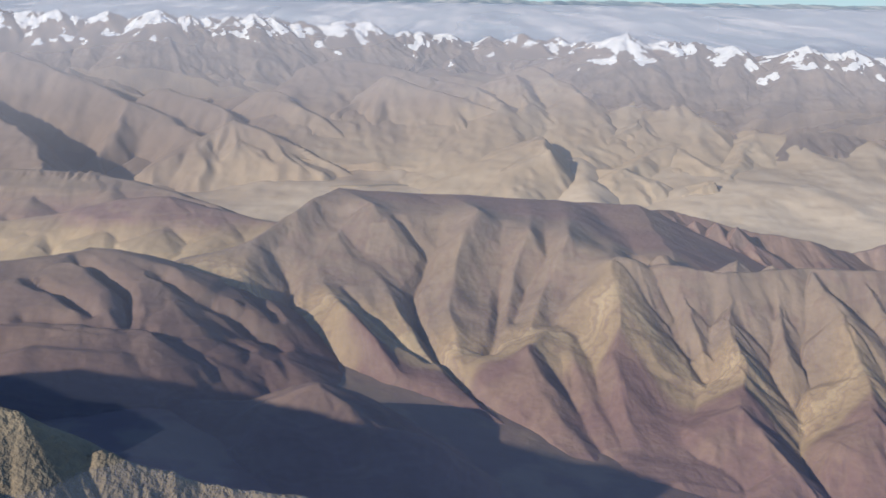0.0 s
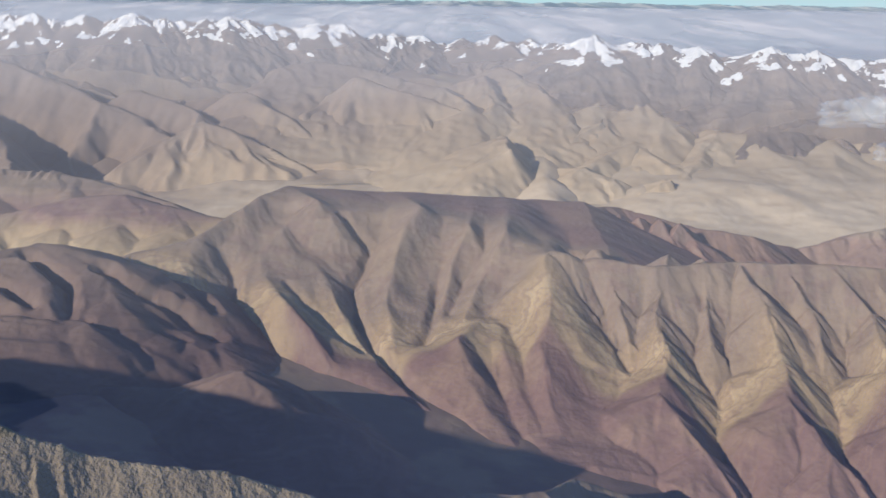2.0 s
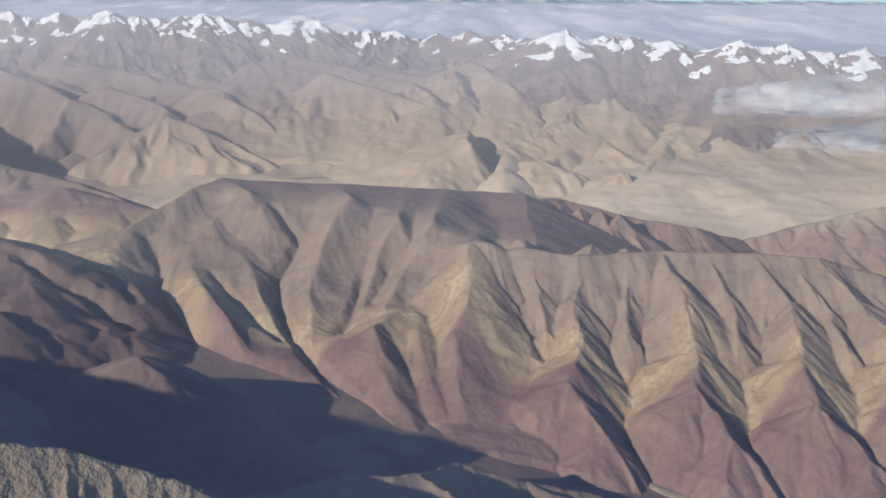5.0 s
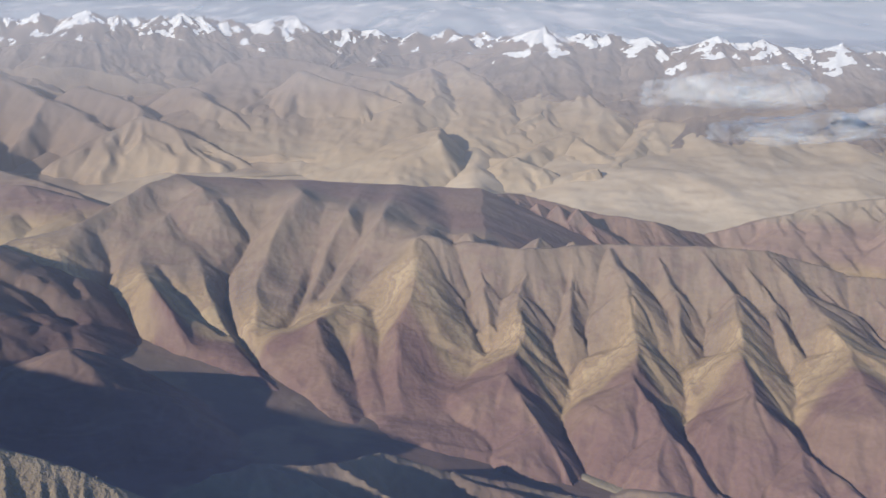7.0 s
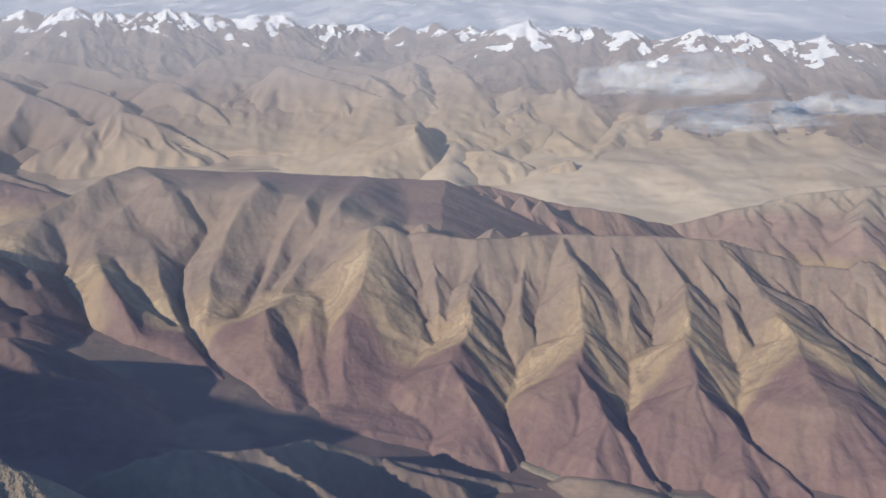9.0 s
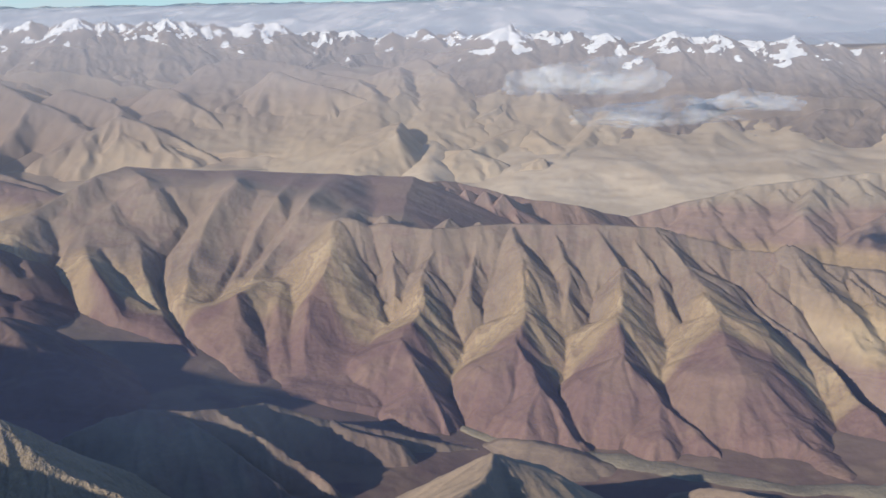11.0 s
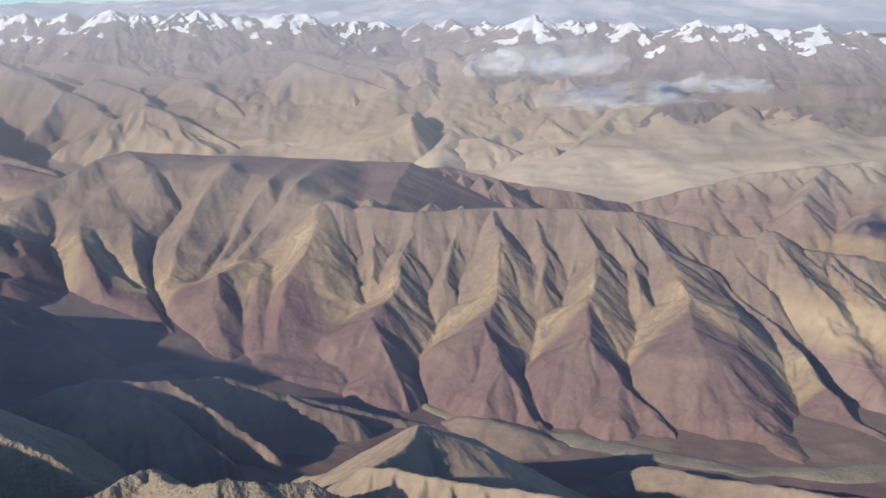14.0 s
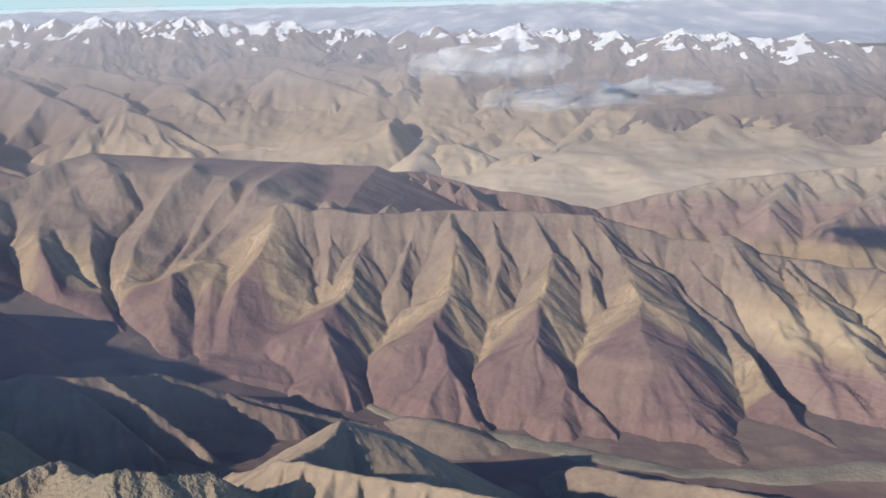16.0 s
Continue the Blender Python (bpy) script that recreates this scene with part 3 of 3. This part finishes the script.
mountain("foreground_hill", [
    crest((40, 512, 74), (84, 525, 91), (96, 528, 94), (107, 534, 96), (135, 545, 89), (151, 556, 86), (175, 600, 74), (222, 620, 52), (272, 640, 32), (330, 660, 12), left=1.0, right=1.5, round_=1.5),
    crest((107, 534, 96), (135, 538, 86), (172, 527, 66), (199, 516, 50), (215, 508, 40), left=1.5, right=0.75, round_=1.5),
    crest((151, 556, 86), (185, 549, 67), (218, 545, 46), (232, 540, 38), left=1.5, right=1.5, round_=1.5),
    crest((222, 620, 53), (245, 618, 42), (272, 621, 33), left=1.5, right=1.2, round_=2),
], earth_dun, 1.2, 0.9, 71, "tan hill with sunlit ribs and dark flanks", "hill", warp=2.0, part_name="spur", rills=(34, 15, 7))
mountain("near_ridge", [
    crest((354, 494, 70), (342, 468, 92), (340, 452, 90), (337, 440, 89), (330, 425, 88), (321, 408, 89), left=1.9, right=0.68, round_=1.0),
    crest((319, 395, 97), (341, 378, 104), (372, 368, 102), (409, 360, 101), (440, 352, 100), (500, 330, 102), left=0.75, right=1.2, round_=1),
    crest((343, 469, 90), (322, 478, 70), (292, 490, 52), (262, 500, 40), left=1.2, right=0.55, round_=3),
    *[crest((x, y, z), (x - 4, y - 24, z - 14), (x - 12, y - 56, z - 38), left=1.3, right=0.8, round_=0.8) for x, y, z in ((328, 388, 100), (341, 378, 104), (357, 372, 103), (372, 368, 102), (390, 364, 101), (409, 360, 101), (426, 356, 100), (446, 350, 100))],
], earth_ochre, 1.2, 0.9, 81, "tan ridge with one flank in deep shadow", "mountain ridge", warp=1.5, part_name="spur", rills=(30, 14, 7))
mountain("near_crag", [
    crest((150, 300, 96), (190, 340, 104), (204, 356, 108), (209, 367, 106), (223, 345, 110), (249, 320, 119), (266, 309, 127), (280, 315, 126), (287, 320, 121), (304, 330, 118), (309, 338, 108), (316, 352, 92), (326, 370, 70), left=0.9, right=0.9, round_=1.5),
    crest((208, 366, 105), (220, 380, 86), (236, 392, 66), left=1.1, right=0.9, round_=1), crest((266, 309, 127), (272, 285, 112), (276, 255, 88), left=1.0, right=1.0, round_=1), crest((304, 330, 118), (318, 305, 100), (326, 275, 78), left=1.0, right=1.0, round_=1),
], rock_grey, 1.2, 1.4, 91, "jagged tan rock crag", "crag", rills=(30, 13, 6), warp=2.0, part_name="rock_rib")
mountain("gravel_mound", [
    crest((325, 668, 10), (350, 672, 16), (375, 662, 17), (400, 645, 14), (425, 640, 8), left=0.4, right=0.4, round_=4),
], earth_ochre, 1.4, 0.8, 97, "low pale gravel mound in the dry valley bed", "mound", reach=60, rills=(20, 10, 5))
mountain("low_hill", [
    crest((484, 574, 12), (488, 570, 21), (503, 560, 24), (521, 548, 25), (553, 530, 28), (589, 510, 33), (680, 450, 44), left=0.6, right=0.7, round_=1.5),
    *[crest((x, y, z), (x + 3, y - 18, z - 8), (x + 12, y - 40, z - 22), left=0.9, right=0.7, round_=1) for x, y, z in ((490, 568, 21), (512, 554, 24), (538, 538, 26), (566, 522, 30), (600, 502, 34))],
], earth_ochre, 1.4, 1.2, 93, "low tan hill with ribbed flanks on the valley floor", "hill", reach=90, warp=2.0, rills=(24, 11, 6), part_name="spur")
mountain("far_ridge", [
    crest((515, 1240, 76), (593, 1258, 90), (680, 1275, 108), (765, 1280, 117), (900, 1290, 125), (1100, 1280, 120), left=0.5, right=1.1, round_=1.5),
    crest((900, 1290, 125), (850, 1200, 100), (796, 1150, 84)), crest((765, 1280, 117), (720, 1180, 88)), crest((1000, 1285, 122), (960, 1180, 95)),
    *[crest((x, 1262 + (x - 600) * 0.06, 92 + min(x - 600, 200) * 0.115), (x + 6, 1243, 83 + min(x - 600, 200) * 0.10), (x + 10, 1205, 68 + min(x - 600, 200) * 0.08), (x + 14, 1165, 57 + min(x - 600, 200) * 0.05), left=0.5, right=0.5, round_=4) for x in (600, 618, 652, 671, 712, 728, 768, 806, 821, 866, 902, 925, 968, 1010)],
], earth_red, 2.5, 1.3, 95, "grey and red banded ridge beyond the main ridge", "mountain ridge", part_name="spur", rills=(44, 22, 11))

# dry stream beds: pale gravel ribbons on the valley floors
def stream_bed(name, line, widths, label):
    pts = []
    for (ax, ay), (bx, by) in zip(line[:-1], line[1:]):
        pts += [(ax + (bx - ax) * k / 14, ay + (by - ay) * k / 14) for k in range(14)]
    pts = np.array(pts + [line[-1]], float)
    pts[:, 1] += 9 * fbm(pts[:, 0], pts[:, 1] * 0 + 3.0, 60, 3, 41)
    t = np.gradient(pts, axis=0)
    side = np.stack([-t[:, 1], t[:, 0]], -1) / np.linalg.norm(t, axis=1)[:, None]
    half = np.interp(np.linspace(0, 1, len(pts)), np.linspace(0, 1, len(widths)), widths) * (1 + 0.5 * fbm(pts[:, 0], pts[:, 1], 30, 2, 43))
    across = np.linspace(-1, 1, 9)
    gx = pts[:, 0][:, None] + side[:, 0][:, None] * half[:, None] * across
    gy = pts[:, 1][:, None] + side[:, 1][:, None] * half[:, None] * across
    gz = base_height(gx, gy) + 1.6 - 2.6 * np.abs(across) ** 3
    return tagged(sheet(name, gx, gy, gz, np.ones((len(pts) - 1, 8), bool), gravel), label, "stream bed", kind="structure")


stream_bed("stream_bed", [(309, 701), (360, 676), (470, 640), (560, 600), (640, 604), (760, 612), (900, 625)], [6, 16, 11, 18, 26], "dry pale gravel stream bed along the ridge's foot")
stream_bed("stream_bed", [(160, 1780), (205, 1710), (150, 1650), (60, 1610), (0, 1580), (-120, 1550)], [2, 3, 4, 5], "winding dry stream bed on the high plain")
stream_bed("stream_bed", [(-390, 1800), (-340, 1690), (-370, 1640), (-440, 1560)], [2, 4, 5], "winding dry stream bed on the high plain")

# ---- the high plain ----
FAR_HILLS = [
    [[(425, 1545, 105), (436, 1525, 83), (448, 1490, 64)]],
    [[(-700, 1750, 196), (-600, 1620, 168), (-530, 1530, 152), (-490, 1450, 136), (-470, 1390, 118)], [(-600, 1620, 168), (-640, 1500, 140), (-640, 1400, 122)]],
    # knolls added for their shade, standing in for dark cloud shadows on the plain
    [[(402, 2017, 166), (381, 1905, 166), (360, 1794, 158)], [(869, 2201, 144), (824, 2083, 144), (780, 1966, 136)], [(191, 1690, 147), (193, 1650, 147), (195, 1611, 139)]],
    [[(-44, 1890, 223), (-7, 1870, 208), (48, 1850, 200), (117, 1810, 177), (161, 1770, 156), (204, 1715, 122)], [(-44, 1890, 223), (-57, 1840, 191), (-68, 1780, 159), (-75, 1730, 130), (-51, 1690, 108)], [(-7, 1870, 208), (-5, 1800, 167), (21, 1735, 132), (72, 1660, 98)], [(48, 1850, 200), (68, 1780, 160), (97, 1707, 123), (131, 1640, 97)], [(-44, 1890, 223), (-98, 1850, 185), (-133, 1800, 166)]],
    [[(-242, 1850, 199), (-173, 1790, 171), (-117, 1735, 144), (-54, 1680, 104)], [(-173, 1790, 171), (-151, 1720, 134), (-94, 1650, 104)], [(-133, 1800, 166), (-90, 1740, 132)]],
    [[(-278, 1710, 166), (-222, 1680, 150), (-154, 1650, 123), (-93, 1620, 98)], [(-278, 1710, 166), (-332, 1660, 139), (-384, 1600, 108)], [(-278, 1710, 166), (-268, 1650, 138), (-197, 1605, 106)], [(-332, 1660, 139), (-300, 1605, 114)], [(-222, 1680, 150), (-196, 1640, 127), (-136, 1600, 102)]],
    [[(-697, 1900, 253), (-561, 1850, 216), (-468, 1800, 186), (-399, 1760, 165), (-332, 1690, 144)], [(-468, 1800, 186), (-460, 1720, 147), (-468, 1640, 113)], [(-427, 1850, 199), (-360, 1820, 187), (-299, 1770, 169)]],
    [[(-191, 1997, 228), (-135, 2038, 236), (-59, 2014, 228), (16, 1966, 212)], [(37, 1949, 208), (98, 1919, 201), (137, 1844, 184)]],
    [[(168, 1978, 217), (185, 1849, 180), (230, 1778, 150), (254, 1710, 123)], [(211, 2047, 228), (275, 1903, 195), (306, 1802, 157), (320, 1740, 133)], [(185, 1849, 180), (137, 1771, 150), (128, 1701, 123)]],
    [[(407, 2105, 231), (435, 1919, 195), (470, 1825, 161)], [(403, 1746, 133), (330, 1661, 113), (292, 1580, 100)], [(407, 2105, 231), (372, 1888, 187), (371, 1789, 150)]],
    [[(257, 1640, 104), (307, 1605, 113), (348, 1575, 100), (367, 1545, 84)]],
    [[(560, 1880, 165), (549, 1793, 146), (489, 1671, 114), (448, 1560, 98), (436, 1437, 68)], [(549, 1793, 146), (650, 1800, 140)], [(403, 1746, 130), (470, 1600, 100), (520, 1480, 74)]],
    [[(780, 1900, 165), (760, 1790, 134), (700, 1640, 104), (640, 1520, 78)], [(760, 1790, 134), (851, 1797, 136), (1000, 1850, 150)], [(900, 1800, 138), (880, 1650, 106), (840, 1540, 80)]],
]
for n, lines in enumerate(FAR_HILLS):
    mountain("tan_hill", [crest(*line, left=0.95 if n < 3 else 0.85 if n < 7 else 0.58, right=0.36 if n < 3 else 0.66 if n < 7 else 0.40, round_=3 if n < 7 else 8, wide=0.0) for line in lines], earth_tan, 3.5, 0.9, 101 + 7 * n,
             "smooth tan hill with long spurs on the high plain, a few added for shade", "hill", "hills on the plain", 9.0, rills=(150, 70, 30), part_name="spur", reach=330, ribbed=n in (3, 4, 5, 6))

# ---- the snow range: crest lines with short spurs towards the plain ----
CRESTS = [
    [(-1000, 2080, 320), (-876, 2080, 322), (-780, 2080, 316), (-717, 2100, 312), (-675, 2102, 316), (-639, 2103, 304)],
    [(-639, 2103, 304), (-580, 2106, 312), (-522, 2108, 305), (-490, 2109, 318), (-435, 2123, 306)],
    [(-435, 2123, 308), (-405, 2132, 302), (-359, 2146, 308), (-318, 2159, 310), (-282, 2170, 304), (-229, 2186, 297)],
    [(-229, 2186, 295), (-176, 2201, 291), (-149, 2209, 302), (-110, 2218, 299), (-78, 2225, 275)],
    [(-78, 2225, 272), (-33, 2234, 280), (1, 2240, 279), (52, 2250, 276), (92, 2253, 262)],
    [(92, 2253, 262), (138, 2255, 273), (172, 2258, 268), (207, 2260, 277), (242, 2262, 265), (276, 2264, 274), (320, 2238, 266)],
    [(320, 2238, 265), (358, 2164, 272), (386, 2105, 290), (414, 2088, 272), (467, 2083, 276), (508, 2078, 276), (573, 2056, 272)],
    [(573, 2056, 270), (646, 2031, 257), (693, 2014, 275), (743, 2009, 264), (777, 2005, 270)],
    [(777, 2005, 268), (853, 1997, 256), (911, 1990, 264), (982, 1985, 250), (1042, 1980, 240), (1101, 1980, 246), (1181, 1980, 240), (1300, 1980, 250), (1480, 1990, 246), (1700, 2000, 252)],
]
for n, line in enumerate(CRESTS):
    rnd = random.Random(300 + n)
    jag = []
    for (ax, ay, az), (bx, by, bz) in zip(line[:-1], line[1:]):
        f = rnd.uniform(0.35, 0.65)
        jag += [(ax, ay, az), (ax + (bx - ax) * f, ay + (by - ay) * f + rnd.uniform(5, 25), min(az, bz) - rnd.uniform(2, 8))]
    jag.append(line[-1])
    lines = [crest(*jag, left=0.6, right=0.55, round_=0.5, wide=0.0)]
    for cx, cy, cz in line:
        if rnd.random() < 0.3:
            continue
        dx, run = rnd.uniform(-90, 130), rnd.uniform(70, 120)
        low = base_height(np.array([cx + dx]), np.array([cy - 3 * run]))[0] - 2
        pts = [(cx, cy, cz)]
        for k in range(1, 4):
            pts.append((cx + dx * k / 3 + rnd.uniform(-8, 8), cy - run * k + rnd.uniform(-6, 6), cz - (cz - low) * (k / 3) ** 0.75))
        lines.append(crest(*pts, left=0.8, right=0.42, round_=1.5, wide=0.0))
    mountain("snow_mountain", lines, snowy, 3.0, 1.5, 310 + n, "distant brown mountain with snow on its upper faces", "mountain", "snow range", 9.0, rills=(90, 42, 18), reach=200, part_name="spur")


# ---- haze and clouds ----
def veil_material():
    """Stand-in for aerial haze: one sheet, thickening painted by distance, bluish tint nearer."""
    m, t, p = nodes_for("painted_haze")
    geo = t.nodes.new("ShaderNodeNewGeometry")
    place = plan_place(t, geo)
    sep = t.nodes.new("ShaderNodeSeparateXYZ")
    t.links.new(place, sep.inputs[0])
    n = speckle(t, place, 0.003, 3.0)
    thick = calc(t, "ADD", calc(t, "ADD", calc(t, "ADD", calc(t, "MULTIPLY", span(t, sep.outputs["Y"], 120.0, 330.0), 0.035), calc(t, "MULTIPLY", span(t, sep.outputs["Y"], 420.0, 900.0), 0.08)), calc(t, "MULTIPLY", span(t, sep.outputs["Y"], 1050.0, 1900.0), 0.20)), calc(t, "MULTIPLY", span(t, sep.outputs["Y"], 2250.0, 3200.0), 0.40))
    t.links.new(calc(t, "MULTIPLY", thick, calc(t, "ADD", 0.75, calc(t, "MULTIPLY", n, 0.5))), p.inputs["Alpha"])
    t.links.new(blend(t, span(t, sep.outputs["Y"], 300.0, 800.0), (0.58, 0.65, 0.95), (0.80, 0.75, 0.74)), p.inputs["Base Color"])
    p.inputs["Roughness"].default_value = 1.0
    p.inputs["Specular IOR Level"].default_value = 0.0
    return m


def cloud_material():
    """Vapour in thin shells, torn by noise: where a line of sight meets more of them the cloud is denser."""
    m, t, p = nodes_for("cloud_vapour")
    geo = t.nodes.new("ShaderNodeNewGeometry")
    place = plan_place(t, geo)
    n = speckle(t, place, 0.028, 5.0, 0.6)
    lit = node(t, "BsdfDiffuse", Color=(0.93, 0.91, 0.89, 1))
    through_light = node(t, "BsdfTranslucent", Color=(0.93, 0.91, 0.89, 1))
    clear = t.nodes.new("ShaderNodeBsdfTransparent")
    both, out = t.nodes.new("ShaderNodeMixShader"), t.nodes.new("ShaderNodeMixShader")
    t.links.new(lit.outputs[0], both.inputs[1])
    t.links.new(through_light.outputs[0], both.inputs[2])
    t.links.new(calc(t, "MULTIPLY", span(t, n, 0.33, 0.66), 0.26), out.inputs[0])
    t.links.new(clear.outputs[0], out.inputs[1])
    t.links.new(both.outputs[0], out.inputs[2])
    t.links.new(out.outputs[0], t.nodes["Material Output"].inputs["Surface"])
    return m


# sheet hung between eye and land, its opacity imitating haze
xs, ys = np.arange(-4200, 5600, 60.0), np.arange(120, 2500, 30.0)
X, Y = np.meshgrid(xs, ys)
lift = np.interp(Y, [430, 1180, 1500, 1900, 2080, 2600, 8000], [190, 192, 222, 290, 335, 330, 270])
tagged(sheet("haze_stand_in", X, Y, lift, np.ones((len(ys) - 1, len(xs) - 1), bool), veil_material()), "see-through sheet standing in for thin haze over valley and plain", "haze", kind="stuff")

# a sea of cloud that fills the far distance up to the horizon
deck, dt, dp = nodes_for("cloud_deck")
dgeo = dt.nodes.new("ShaderNodeNewGeometry")
dmap = dt.nodes.new("ShaderNodeMapping")
dt.links.new(plan_place(dt, dgeo), dmap.inputs["Vector"])
dmap.inputs["Scale"].default_value = (1.0, 0.07, 1.0)
puff = span(dt, speckle(dt, dmap.outputs["Vector"], 0.009, 6.0, 0.62), 0.42, 0.68)
# blue-grey between the puffs paints hazy distance seen through gaps in the cloud
dt.links.new(blend(dt, puff, (0.25, 0.29, 0.32), (0.50, 0.48, 0.46)), dp.inputs["Base Color"])
dp.inputs["Roughness"].default_value = 1.0
dp.inputs["Specular IOR Level"].default_value = 0.0
xs, ys = np.arange(-4200, 5600, 26.0), np.concatenate([np.arange(2420, 4200, 26.0), np.arange(4200, 8000, 60.0)])
X, Y = np.meshgrid(xs, ys)
top = np.interp(Y, [2420, 2700, 4000, 8000], [225, 240, 252, 262]) + 26 * np.maximum(fbm(X, Y * 0.5, 300, 6, 77, 0.6), -0.12)
tagged(sheet("cloud_deck", X, Y, top, np.ones((len(ys) - 1, len(xs) - 1), bool), deck), "pale sea of cloud reaching to the far horizon", "cloud", kind="stuff")
# the pale sky low over the horizon
pale, pt, pp = nodes_for("pale_sky")
pgeo = pt.nodes.new("ShaderNodeNewGeometry")
glow = node(pt, "Emission", Strength=1.0)
pmap = pt.nodes.new("ShaderNodeMapping")
pt.links.new(plan_place(pt, pgeo), pmap.inputs["Vector"])
pmap.inputs["Scale"].default_value = (1.0, 1.0, 4.0)
pt.links.new(blend(pt, calc(pt, "MULTIPLY", span(pt, speckle(pt, pmap.outputs["Vector"], 0.0012, 5.0, 0.6), 0.45, 0.7), 0.5), (0.37, 0.50, 0.51), (0.46, 0.46, 0.46)), glow.inputs["Color"])
pt.links.new(glow.outputs[0], pt.nodes["Material Output"].inputs["Surface"])
xs, zs = np.arange(-7000, 9001, 500.0), np.arange(100, 1401, 100.0)
X, Z = np.meshgrid(xs, zs)
tagged(sheet("backdrop", X, X * 0 + 7900.0, Z, np.ones((len(zs) - 1, len(xs) - 1), bool), pale), "pale blue-green sky low over the horizon", "sky", kind="structure")
vapour = cloud_material()


def cloud(cx, cy, cz, rx, ry, rz, label):
    """A drifting cloud of three puffs: each is billowed shells of vapour, one within the other."""
    root = tagged(new("cloud"), label, "cloud", "drifting clouds")
    root.location = (cx * UNIT, cy * UNIT, cz * UNIT)
    for ox, oz, size in ((-0.45, -0.1, 0.72), (0.1, 0.15, 0.85), (0.62, -0.2, 0.6)):
        bm = bmesh.new()
        for shell in (1.0,):
            made = bmesh.ops.create_icosphere(bm, subdivisions=4, radius=shell * size)["verts"]
            for v in made:
                k = 1 + 0.6 * noise.noise(v.co * 1.9 + Vector((cx + 90 * ox, cy, shell * 9)) * 0.01) + 0.25 * noise.noise(v.co * 5.1 + Vector((cx, ox, 0)))
                v.co = Vector(((v.co.x * k + ox) * rx, v.co.y * ry * k, (v.co.z * (1 if v.co.z > 0 else 0.7) * k + oz) * rz)) * UNIT
        for f in bm.faces:
            f.smooth = True
        me = bpy.data.meshes.new("puff")
        bm.to_mesh(me)
        bm.free()
        me.materials.append(vapour)
        new("puff", me).parent = root
    return root


cloud(416, 722, 293, 52, 40, 16, "small grey-white drifting cloud with soft torn edges")
cloud(480, 770, 260, 56, 40, 13, "thin wispy white cloud low over the plain")
cloud(556, 790, 266, 40, 36, 10, "faint thin wisp of white cloud over the plain")
